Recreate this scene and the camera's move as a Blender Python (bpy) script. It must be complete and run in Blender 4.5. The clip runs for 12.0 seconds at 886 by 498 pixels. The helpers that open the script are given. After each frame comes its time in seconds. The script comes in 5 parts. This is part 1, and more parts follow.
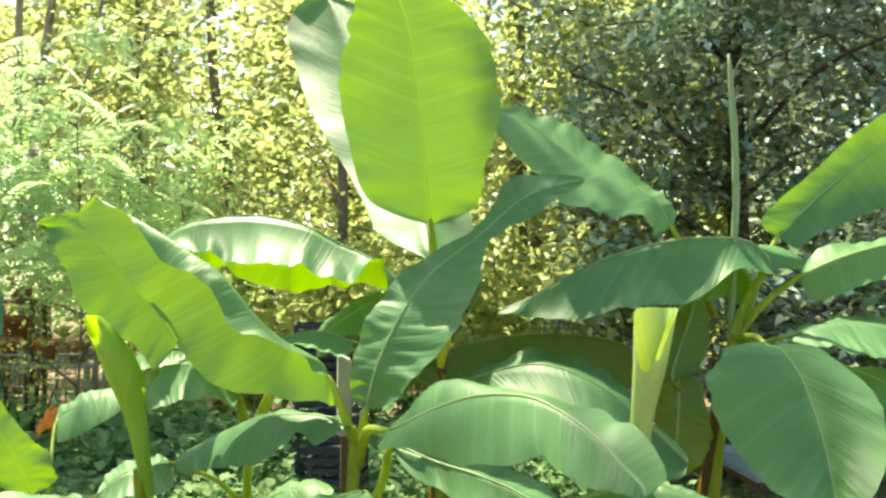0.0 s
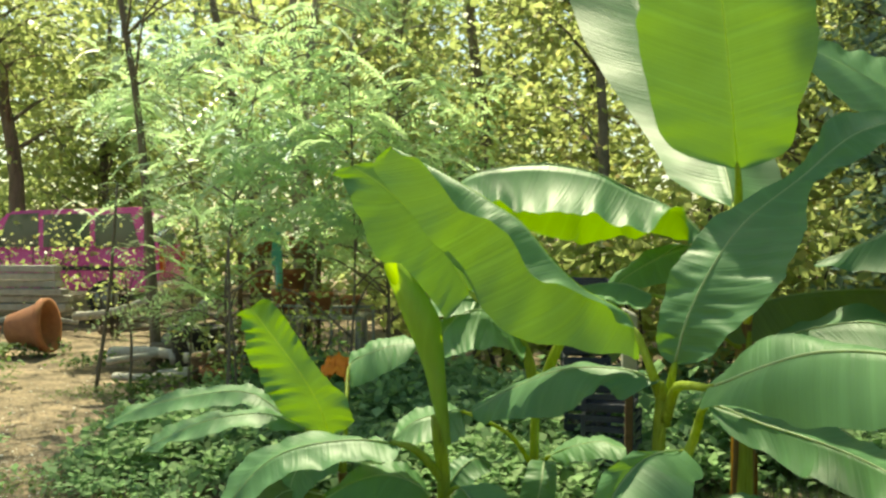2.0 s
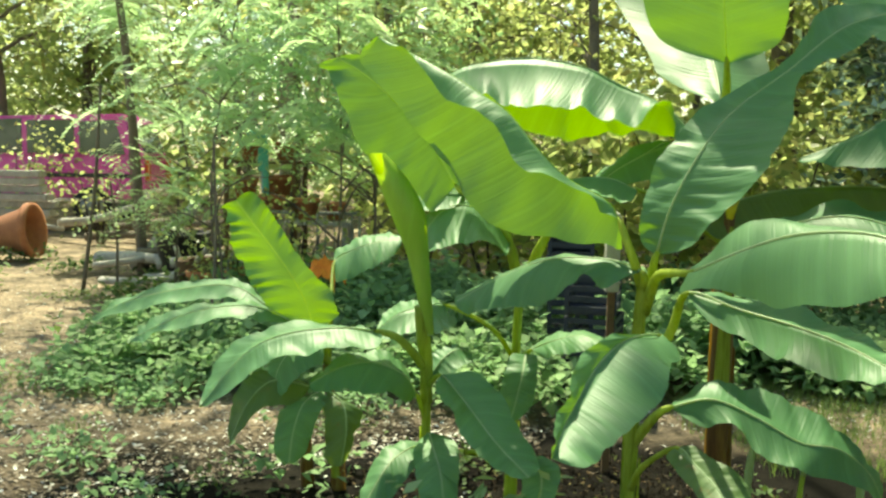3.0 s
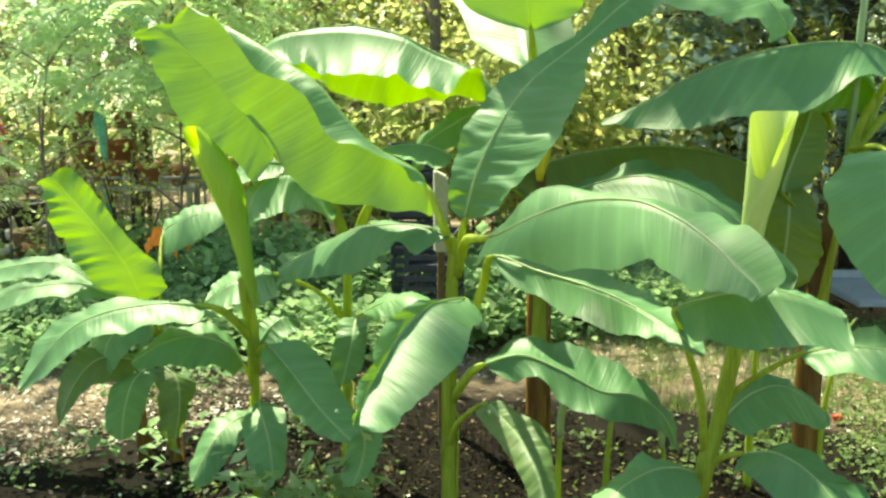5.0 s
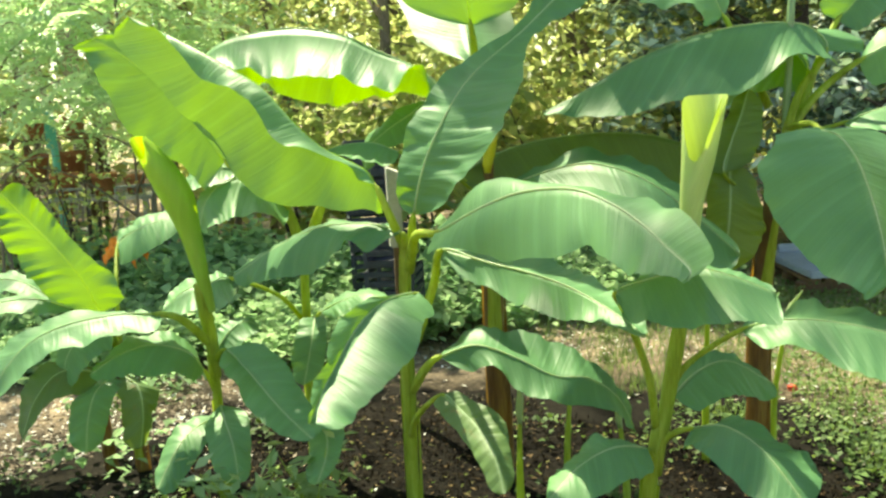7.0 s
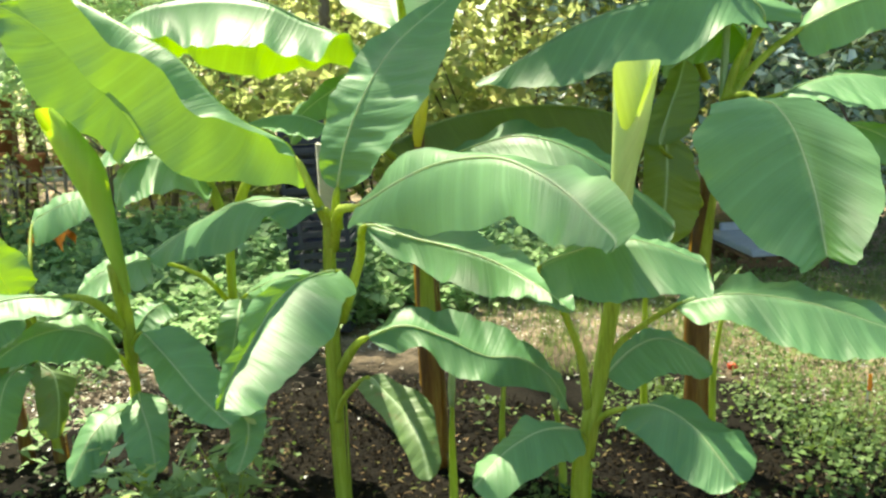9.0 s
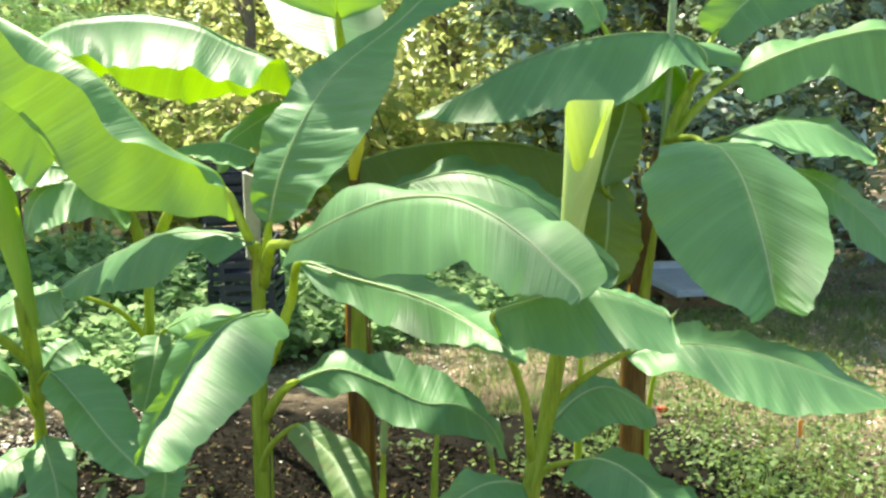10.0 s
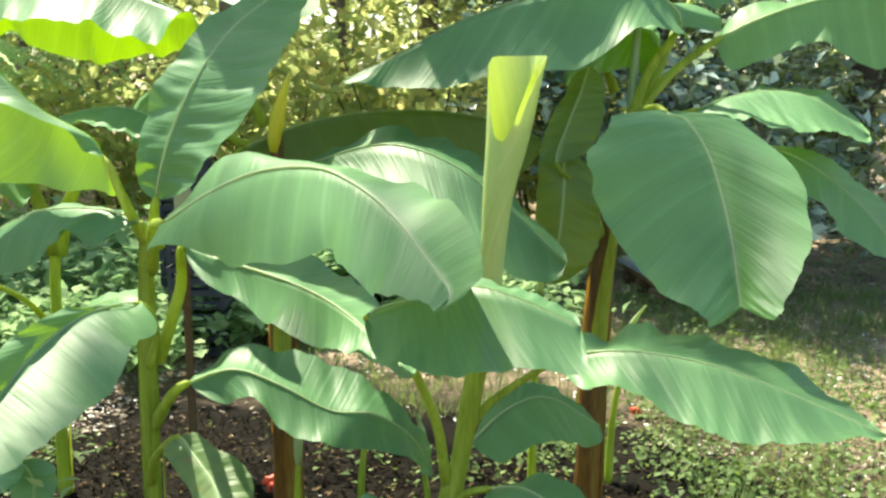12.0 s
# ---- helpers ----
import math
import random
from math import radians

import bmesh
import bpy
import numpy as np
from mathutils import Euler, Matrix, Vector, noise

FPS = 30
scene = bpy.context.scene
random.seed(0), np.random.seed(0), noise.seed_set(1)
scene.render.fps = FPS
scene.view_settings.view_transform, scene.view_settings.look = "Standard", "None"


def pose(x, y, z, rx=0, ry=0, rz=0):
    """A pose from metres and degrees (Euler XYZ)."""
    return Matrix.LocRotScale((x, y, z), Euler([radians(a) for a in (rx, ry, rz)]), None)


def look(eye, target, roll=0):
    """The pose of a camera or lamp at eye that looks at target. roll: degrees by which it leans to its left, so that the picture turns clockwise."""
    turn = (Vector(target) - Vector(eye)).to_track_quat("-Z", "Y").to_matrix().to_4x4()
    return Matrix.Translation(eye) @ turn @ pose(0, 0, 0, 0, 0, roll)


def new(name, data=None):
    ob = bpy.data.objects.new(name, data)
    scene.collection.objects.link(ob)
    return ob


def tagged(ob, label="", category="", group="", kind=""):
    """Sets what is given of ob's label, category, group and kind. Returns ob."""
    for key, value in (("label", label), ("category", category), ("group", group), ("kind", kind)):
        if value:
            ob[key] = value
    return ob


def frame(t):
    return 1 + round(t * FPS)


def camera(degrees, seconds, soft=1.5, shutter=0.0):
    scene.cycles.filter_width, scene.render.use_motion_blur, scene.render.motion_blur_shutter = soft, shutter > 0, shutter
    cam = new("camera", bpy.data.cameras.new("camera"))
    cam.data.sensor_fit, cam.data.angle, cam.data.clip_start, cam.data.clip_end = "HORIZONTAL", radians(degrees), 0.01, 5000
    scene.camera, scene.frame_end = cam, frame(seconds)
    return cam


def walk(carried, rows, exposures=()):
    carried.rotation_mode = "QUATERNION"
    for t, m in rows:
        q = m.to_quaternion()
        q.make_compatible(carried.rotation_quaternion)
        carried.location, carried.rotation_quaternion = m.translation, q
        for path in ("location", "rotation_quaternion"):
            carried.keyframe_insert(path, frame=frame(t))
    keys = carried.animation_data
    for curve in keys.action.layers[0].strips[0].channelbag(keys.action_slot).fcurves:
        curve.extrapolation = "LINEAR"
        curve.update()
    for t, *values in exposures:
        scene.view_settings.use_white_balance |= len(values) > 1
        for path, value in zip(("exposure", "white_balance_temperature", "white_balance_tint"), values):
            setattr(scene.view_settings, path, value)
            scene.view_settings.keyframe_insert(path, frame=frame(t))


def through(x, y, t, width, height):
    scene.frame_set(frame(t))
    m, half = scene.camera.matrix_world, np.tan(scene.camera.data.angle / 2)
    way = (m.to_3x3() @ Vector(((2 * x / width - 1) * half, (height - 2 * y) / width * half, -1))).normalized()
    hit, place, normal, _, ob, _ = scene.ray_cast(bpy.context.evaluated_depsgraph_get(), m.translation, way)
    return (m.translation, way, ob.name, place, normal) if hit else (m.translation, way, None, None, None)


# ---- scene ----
cam = camera(49.74, 12.0, soft=2.6)
# seconds, eye, yaw to the left, pitch up, roll
PATH = [
    (0, 0.006, 0.000, 1.573, 1.51, 1.43, 0.03),
    (0.5, 0.022, 0.080, 1.603, 3.61, 4.35, -0.24),
    (1, -0.020, 0.133, 1.598, 6.83, 5.89, -0.23),
    (1.5, -0.113, 0.118, 1.562, 11.70, 2.23, 0.11),
    (2, -0.210, 0.104, 1.529, 15.75, -0.92, 0.20),
    (2.5, -0.231, 0.146, 1.468, 17.33, -4.78, 0.49),
    (3, -0.199, 0.100, 1.439, 14.95, -5.85, 1.05),
    (5, -0.025, 0.071, 1.501, 6.97, -8.66, -0.28),
    (5.5, -0.005, 0.020, 1.506, 5.14, -8.65, -1.28),
    (6, -0.017, 0.012, 1.520, 4.96, -8.11, -2.25),
    (6.5, 0.001, 0.017, 1.502, 5.48, -8.83, -3.34),
    (7, 0.029, 0.030, 1.515, 4.94, -9.17, -3.04),
    (9, 0.092, 0.162, 1.465, 2.00, -10.27, -2.94),
    (9.5, 0.026, 0.232, 1.472, -0.96, -10.08, -1.98),
    (10, 0.029, 0.295, 1.473, -3.10, -8.63, -0.79),
    (10.5, 0.095, 0.393, 1.451, 1.40, -5.31, 2.63),
    (11, 0.306, 0.573, 1.444, 3.98, -8.50, 0.79),
    (11.5, 0.278, 0.663, 1.451, 1.23, -9.46, -0.21),
    (12, 0.276, 0.667, 1.418, -2.61, -9.70, -0.01),
]
walk(cam, [(t, pose(x, y, z, 90 + pitch, 0, yaw) @ pose(0, 0, 0, 0, 0, roll)) for t, x, y, z, yaw, pitch, roll in PATH],
     exposures=[(0.0, 1.54, 8000, -2), (0.9, 1.06, 8600, -7), (1.5, 0.88, 8500, -8), (2.0, 0.8, 8400, -8), (2.5, 1.1, 7900, -8), (3.0, 1.15, 7900, -9),
                (5.0, 1.64, 8150, -8), (9.0, 1.72, 7600, 1), (10.0, 1.78, 7300, 3), (10.5, 1.66, 7800, 3), (11.0, 1.6, 8150, 4), (12.0, 1.72, 7200, 7)])

# ---- light: a high sun behind the plants, clear sky ----
TO_SUN = Vector((-0.30, 0.47, 0.83)).normalized()
world = bpy.data.worlds.new("sky")
scene.world = world
world.use_nodes = True
sky = world.node_tree.nodes.new("ShaderNodeTexSky")
sky.sky_type, sky.sun_disc = "NISHITA", False
sky.sun_elevation = math.asin(TO_SUN.z)
sky.sun_rotation = math.atan2(TO_SUN.x, TO_SUN.y)
background = world.node_tree.nodes["Background"]
background.inputs["Strength"].default_value = 0.115
world.node_tree.links.new(sky.outputs["Color"], background.inputs["Color"])
sun = new("sun", bpy.data.lights.new("sun", "SUN"))
sun.data.energy, sun.data.angle, sun.data.color = 5.0, radians(0.6), (1.0, 0.95, 0.84)
sun.matrix_world = look(TO_SUN * 30, (0, 0, 0))


# ---- materials ----
def shader(name):
    m = bpy.data.materials.new(name)
    m.use_nodes = True
    nt = m.node_tree
    return m, nt, nt.nodes["Principled BSDF"], nt.nodes["Material Output"]


def node(nt, kind, links=(), **values):
    n = nt.nodes.new(kind)
    for key, value in values.items():
        if key in n.inputs:
            n.inputs[key].default_value = value
    for source, socket in links:
        nt.links.new(source, n.inputs[socket])
    return n


def ramp(nt, source, stops):
    n = nt.nodes.new("ShaderNodeValToRGB")
    nt.links.new(source, n.inputs["Fac"])
    els = n.color_ramp.elements
    while len(els) < len(stops):
        els.new(0.5)
    for el, (p, c) in zip(els, stops):
        el.position, el.color = p, (*c, 1)
    return n.outputs["Color"]


def mix(nt, fac, a, b, mode="MIX"):
    n = nt.nodes.new("ShaderNodeMix")
    n.data_type, n.blend_type = "RGBA", mode
    for value, socket in ((fac, n.inputs[0]), (a, n.inputs[6]), (b, n.inputs[7])):
        if isinstance(value, (int, float)):
            socket.default_value = value
        elif isinstance(value, tuple):
            socket.default_value = (*value, 1)
        else:
            nt.links.new(value, socket)
    return n.outputs[2]


def bump(nt, bsdf, height, strength, distance=0.01):
    b = node(nt, "ShaderNodeBump", [(height, "Height")], Strength=strength, Distance=distance)
    for target in bsdf if isinstance(bsdf, list) else [bsdf]:
        nt.links.new(b.outputs["Normal"], target.inputs["Normal"])


def plain(name, stops, scale=6.0, rough=0.7, metal=0.0, relief=0.3, fine=8.0, spec=0.5, streak=1.0):
    """Two scales of noise run through colour stops, with a little relief."""
    m, nt, bsdf, _ = shader(name)
    co = nt.nodes.new("ShaderNodeTexCoord").outputs["Object"]
    if streak != 1.0:
        co = node(nt, "ShaderNodeMapping", [(co, "Vector")], Scale=(1, 1, streak)).outputs[0]
    big = node(nt, "ShaderNodeTexNoise", [(co, "Vector")], Scale=scale, Detail=6.0, Roughness=0.65)
    small = node(nt, "ShaderNodeTexNoise", [(co, "Vector")], Scale=scale * fine, Detail=4.0, Roughness=0.7)
    both = mix(nt, 0.4, big.outputs["Fac"], small.outputs["Fac"])
    nt.links.new(ramp(nt, both, stops), bsdf.inputs["Base Color"])
    bsdf.inputs["Roughness"].default_value, bsdf.inputs["Metallic"].default_value = rough, metal
    bsdf.inputs["Specular IOR Level"].default_value = spec
    bump(nt, bsdf, both, relief, 0.02)
    return m


def banana_leaf_material(name, dark, light, glow, through, spots=0.0, rough=0.5):
    """A waxy blade with fine side veins, thin enough for the sun to shine through."""
    m, nt, bsdf, out = shader(name)
    uv = nt.nodes.new("ShaderNodeUVMap").outputs["UV"]
    sep = node(nt, "ShaderNodeSeparateXYZ", [(uv, "Vector")])
    across = node(nt, "ShaderNodeMath", [(sep.outputs["Y"], 0)])
    across.operation = "ABSOLUTE"
    slant = node(nt, "ShaderNodeMath", [(across.outputs[0], 0), (sep.outputs["X"], 2)])
    slant.operation = "MULTIPLY_ADD"
    slant.inputs[1].default_value = -0.35
    stripe = node(nt, "ShaderNodeCombineXYZ", [(slant.outputs[0], "X")])
    fine = node(nt, "ShaderNodeTexNoise", [(stripe.outputs[0], "Vector")], Scale=190.0, Detail=2.0)
    fine.noise_dimensions = "2D"
    wide = node(nt, "ShaderNodeTexNoise", [(stripe.outputs[0], "Vector")], Scale=24.0, Detail=3.0)
    wide.noise_dimensions = "2D"
    blotch = node(nt, "ShaderNodeTexNoise", [(uv, "Vector")], Scale=5.0, Detail=5.0)
    info = nt.nodes.new("ShaderNodeObjectInfo")
    veins = mix(nt, 0.45, wide.outputs["Fac"], fine.outputs["Fac"])
    shade = mix(nt, 0.5, veins, blotch.outputs["Fac"])
    colour = ramp(nt, shade, [(0.25, dark), (0.75, light)])
    lines = ramp(nt, wide.outputs["Fac"], [(0.60, (0, 0, 0)), (0.66, (0.10, 0.10, 0.10))])
    colour = mix(nt, lines, colour, tuple(min(1.0, 1.7 * c) for c in light))
    folds = node(nt, "ShaderNodeTexNoise", [(stripe.outputs[0], "Vector")], Scale=75.0, Detail=1.0)
    folds.noise_dimensions = "2D"
    rib_band = ramp(nt, across.outputs[0], [(0.002, (1, 1, 1)), (0.007, (0, 0, 0))])
    colour = mix(nt, rib_band, colour, (0.30, 0.44, 0.22))
    tone = ramp(nt, info.outputs["Random"], [(0.0, (0.82, 0.86, 0.84)), (1.0, (1.12, 1.08, 1.02))])
    colour = mix(nt, 1.0, colour, tone, "MULTIPLY")
    if spots:
        dots = node(nt, "ShaderNodeTexNoise", [(uv, "Vector")], Scale=16.0, Detail=6.0, Roughness=0.7)
        mask = ramp(nt, dots.outputs["Fac"], [(0.60, (0, 0, 0)), (0.68, (1, 1, 1))])
        colour = mix(nt, mask, colour, (0.20, 0.13, 0.05))
    nt.links.new(colour, bsdf.inputs["Base Color"])
    bsdf.inputs["Roughness"].default_value = rough
    bsdf.inputs["Specular IOR Level"].default_value = 0.5
    glow_tone = mix(nt, 1.0, ramp(nt, veins, [(0.2, tuple(0.86 * c for c in glow)), (0.8, glow)]), tone, "MULTIPLY")
    glow_tone = mix(nt, rib_band, glow_tone, tuple(min(1.0, 1.12 * c) for c in glow))
    trans = node(nt, "ShaderNodeBsdfTranslucent", [(glow_tone, "Color")])
    relief = mix(nt, 0.5, mix(nt, 0.25, wide.outputs["Fac"], fine.outputs["Fac"]), folds.outputs["Fac"])
    bump(nt, [bsdf, trans], relief, 0.30, 0.010)
    both = node(nt, "ShaderNodeMixShader", [(bsdf.outputs[0], 1), (trans.outputs[0], 2)], Fac=through)
    nt.links.new(both.outputs[0], out.inputs["Surface"])
    return m


def foliage(name, stops, glow, through=0.45, rough=0.4, spec=0.5):
    """Small leaves: each its own tone, lit through by the sun."""
    m, nt, bsdf, out = shader(name)
    geo = nt.nodes.new("ShaderNodeNewGeometry")
    tone = ramp(nt, geo.outputs["Random Per Island"], stops)
    kin = nt.nodes.new("ShaderNodeObjectInfo").outputs["Random"]
    tone = mix(nt, 1.0, tone, ramp(nt, kin, [(0.0, (0.74, 0.86, 0.85)), (1.0, (1.18, 1.10, 0.95))]), "MULTIPLY")
    nt.links.new(tone, bsdf.inputs["Base Color"])
    bsdf.inputs["Roughness"].default_value, bsdf.inputs["Specular IOR Level"].default_value = rough, spec
    tinted = mix(nt, 0.66, tone, glow)
    trans = node(nt, "ShaderNodeBsdfTranslucent", [(tinted, "Color")])
    both = node(nt, "ShaderNodeMixShader", [(bsdf.outputs[0], 1), (trans.outputs[0], 2)], Fac=through)
    nt.links.new(both.outputs[0], out.inputs["Surface"])
    return m


BLADE = banana_leaf_material("banana_blade", (0.092, 0.240, 0.100), (0.188, 0.412, 0.180), (0.190, 0.35, 0.002), 0.43, rough=0.5)
BLADE_OLD = banana_leaf_material("banana_blade_spotted", (0.07, 0.15, 0.05), (0.14, 0.24, 0.08), (0.30, 0.42, 0.04), 0.40, spots=1.0)
# copy of BLADE: dim light through shaded undersides painted in as olive
BLADE_SHADE_OLIVE = banana_leaf_material("banana_blade_shade_olive", (0.080, 0.150, 0.040), (0.155, 0.265, 0.065), (0.30, 0.42, 0.01), 0.42)
BLADE_YOUNG = banana_leaf_material("banana_blade_rolled", (0.29, 0.42, 0.13), (0.40, 0.52, 0.22), (0.60, 0.80, 0.06), 0.22)
BLADE_SCROLL = banana_leaf_material("banana_blade_scroll", (0.24, 0.40, 0.05), (0.34, 0.50, 0.10), (0.55, 0.80, 0.02), 0.45)


def fleshy(m, glow, amount):
    """Lets some light through a plain material."""
    nt = m.node_tree
    bsdf, out = nt.nodes["Principled BSDF"], nt.nodes["Material Output"]
    trans = node(nt, "ShaderNodeBsdfTranslucent", Color=(*glow, 1))
    both = node(nt, "ShaderNodeMixShader", [(bsdf.outputs[0], 1), (trans.outputs[0], 2)], Fac=amount)
    nt.links.new(both.outputs[0], out.inputs["Surface"])
    return m


RIB = plain("banana_midrib", [(0.3, (0.36, 0.50, 0.26)), (0.7, (0.50, 0.62, 0.38))], 9.0, 0.4, relief=0.1)
STALK = plain("banana_stalk", [(0.32, (0.11, 0.14, 0.02)), (0.46, (0.29, 0.38, 0.05)), (0.66, (0.46, 0.58, 0.11))], 16.0, 0.5, relief=0.35, spec=0.2, streak=0.10)
fleshy(RIB, (0.45, 0.60, 0.10), 0.4)
SPEAR = fleshy(plain("banana_spear", [(0.35, (0.13, 0.24, 0.10)), (0.65, (0.30, 0.43, 0.25))], 14.0, 0.45, relief=0.2, streak=0.08), (0.40, 0.55, 0.20), 0.15)
# midrib copy for backlit leaves, sun glow put into its colour and translucency
RIB_BACKLIT = fleshy(plain("banana_midrib_backlit", [(0.3, (0.16, 0.30, 0.05)), (0.7, (0.30, 0.44, 0.10))], 9.0, 0.4, relief=0.1), (0.52, 0.72, 0.03), 0.85)
fleshy(STALK, (0.45, 0.58, 0.04), 0.35)
STEM_BROWN = plain("banana_stem_dry", [(0.34, (0.025, 0.012, 0.005)), (0.46, (0.09, 0.045, 0.010)), (0.58, (0.19, 0.12, 0.022)), (0.70, (0.25, 0.26, 0.05))], 16.0, 0.45, relief=0.4, streak=0.10)
fleshy(STEM_BROWN, (0.50, 0.28, 0.03), 0.2)
YELLOW = plain("yellow_sheath", [(0.3, (0.60, 0.57, 0.05)), (0.7, (0.80, 0.77, 0.10))], 9.0, 0.5, relief=0.1)
fleshy(YELLOW, (0.85, 0.74, 0.03), 0.45)
BARK = plain("bark", [(0.3, (0.06, 0.048, 0.036)), (0.7, (0.24, 0.20, 0.15))], 9.0, 0.9, relief=0.9, streak=0.3)
PALE_BARK = plain("pale_bark", [(0.3, (0.13, 0.11, 0.085)), (0.7, (0.42, 0.38, 0.30))], 9.0, 0.9, relief=0.8, streak=0.3)
BARK_DARK = plain("bark_dark", [(0.3, (0.02, 0.016, 0.012)), (0.7, (0.09, 0.07, 0.05))], 9.0, 0.9, relief=0.9)
SUNNY = foliage("leaves_sunny", [(0.0, (0.06, 0.11, 0.025)), (0.6, (0.22, 0.31, 0.08)), (0.88, (0.40, 0.40, 0.16)), (1.0, (0.48, 0.30, 0.10))], (0.70, 0.78, 0.32), 0.60)
OAK = foliage("leaves_dark", [(0.0, (0.04, 0.075, 0.05)), (0.6, (0.22, 0.33, 0.26)), (0.90, (0.46, 0.57, 0.55)), (1.0, (0.40, 0.36, 0.12))], (0.36, 0.50, 0.28), 0.26, 0.26, 1.0)
THICKET = foliage("leaves_thicket", [(0.0, (0.05, 0.09, 0.03)), (0.6, (0.12, 0.19, 0.05)), (0.92, (0.24, 0.30, 0.08)), (1.0, (0.34, 0.26, 0.09))], (0.42, 0.52, 0.10), 0.4, 0.45)
FERNY = foliage("leaves_locust", [(0.0, (0.26, 0.42, 0.24)), (1.0, (0.48, 0.62, 0.42))], (0.70, 0.92, 0.46), 0.60)
WEED = foliage("leaves_weed", [(0.0, (0.12, 0.22, 0.10)), (0.6, (0.28, 0.43, 0.23)), (1.0, (0.36, 0.52, 0.29))], (0.34, 0.56, 0.26), 0.48, 0.7, 0.2)
SPROUT = foliage("leaves_sprout", [(0.0, (0.06, 0.105, 0.035)), (0.6, (0.115, 0.19, 0.07)), (1.0, (0.20, 0.28, 0.12))], (0.27, 0.40, 0.08), 0.35, 0.65, 0.2)
# darker copy of SPROUT, with the bed's shade put into the leaf colour
BED_WEED_SHADED = foliage("leaves_bed_weed_shaded", [(0.0, (0.03, 0.06, 0.02)), (0.7, (0.07, 0.13, 0.045)), (1.0, (0.14, 0.22, 0.08))], (0.16, 0.26, 0.05), 0.3, 0.6, 0.2)


# ---- building helpers ----
def mesh_data(name, verts, faces, material, uvs=None, smooth=True):
    me = bpy.data.meshes.new(name)
    me.from_pydata([tuple(v) for v in verts], [], [tuple(f) for f in faces])
    me.materials.append(material)
    if uvs is not None:
        layer = me.uv_layers.new(name="UVMap")
        index = np.zeros(len(me.loops), dtype=np.int32)
        me.loops.foreach_get("vertex_index", index)
        layer.data.foreach_set("uv", np.asarray(uvs, dtype=np.float32)[index].ravel())
    if smooth:
        me.polygons.foreach_set("use_smooth", [True] * len(me.polygons))
    me.update()
    return me


def thing(name, place, label, category, group="", kind=""):
    ob = new(name)
    ob.empty_display_size = 0.1
    ob.location = place
    return tagged(ob, label, category, group, kind)


def base_of(ob):
    place = Vector(ob.location)
    while ob.parent:
        ob = ob.parent
        place = place + Vector(ob.location)
    return place


def part(name, shape, material, parent, label=""):
    """Links verts and faces, or a bmesh, given in world metres, as one mesh under its thing."""
    origin = base_of(parent)
    if isinstance(shape, bmesh.types.BMesh):
        me = bpy.data.meshes.new(name)
        shape.to_mesh(me)
        shape.free()
        me.materials.append(material)
        me.transform(Matrix.Translation(-origin))
    else:
        verts, faces = shape[0], shape[1]
        uvs = shape[2] if len(shape) > 2 else None
        me = mesh_data(name, np.asarray(verts, float) - np.array(origin), faces, material, uvs)
    ob = new(name, me)
    ob.parent = parent
    return tagged(ob, label)


def tube(path, radii, sides=8, ripple=0.0):
    """A round bar along a path."""
    pts = [Vector(p) for p in path]
    verts, faces = [], []
    side = None
    for i, p in enumerate(pts):
        ahead = (pts[min(i + 1, len(pts) - 1)] - pts[max(i - 1, 0)]).normalized()
        if side is None:
            side = ahead.orthogonal().normalized()
        side = (side - ahead * side.dot(ahead)).normalized()
        other = ahead.cross(side)
        for k in range(sides):
            a = 2 * math.pi * k / sides
            r = radii[i] * (1 + ripple * math.sin(3 * a + i))
            verts.append(p + r * (math.cos(a) * side + math.sin(a) * other))
    for i in range(len(pts) - 1):
        for k in range(sides):
            a, b = i * sides + k, i * sides + (k + 1) % sides
            faces.append((a, b, b + sides, a + sides))
    faces.append(tuple(range(sides))[::-1])
    faces.append(tuple(range((len(pts) - 1) * sides, len(pts) * sides)))
    return verts, faces


def joined(*shapes):
    verts, faces = [], []
    for v, f in shapes:
        n = len(verts)
        verts += list(v)
        faces += [tuple(i + n for i in face) for face in f]
    return verts, faces


def spline(points, count):
    """Even samples of a smooth curve through rows of numbers."""
    p = np.asarray(points, float)
    p = np.vstack([2 * p[0] - p[1], p, 2 * p[-1] - p[-2]])
    out = []
    for s in np.linspace(0, len(p) - 3, count):
        i = min(int(s), len(p) - 4)
        t = s - i
        a, b, c, d = p[i:i + 4]
        out.append(0.5 * (2 * b + (c - a) * t + (2 * a - 5 * b + 4 * c - d) * t * t + (3 * b - a - 3 * c + d) * t ** 3))
    return np.array(out)


def box(size, place, turn=0.0, bevel=0.01, tilt=(0, 0)):
    bm = bmesh.new()
    bmesh.ops.create_cube(bm, size=1.0)
    bmesh.ops.scale(bm, vec=size, verts=bm.verts)
    if bevel:
        bmesh.ops.bevel(bm, geom=bm.edges[:], offset=bevel, segments=2, affect="EDGES")
    bmesh.ops.transform(bm, matrix=pose(*place, tilt[0], tilt[1], turn), verts=bm.verts)
    return bm


def lathe(profile, place, sides=24, tilt=(0, 0, 0)):
    """A turned shape from rows of radius and height."""
    m = pose(*place, *tilt)
    verts, faces = [], []
    for r, h in profile:
        for k in range(sides):
            a = 2 * math.pi * k / sides
            verts.append(m @ Vector((r * math.cos(a), r * math.sin(a), h)))
    for i in range(len(profile) - 1):
        for k in range(sides):
            a, b = i * sides + k, i * sides + (k + 1) % sides
            faces.append((a, b, b + sides, a + sides))
    faces.append(tuple(range(sides))[::-1])
    return verts, faces


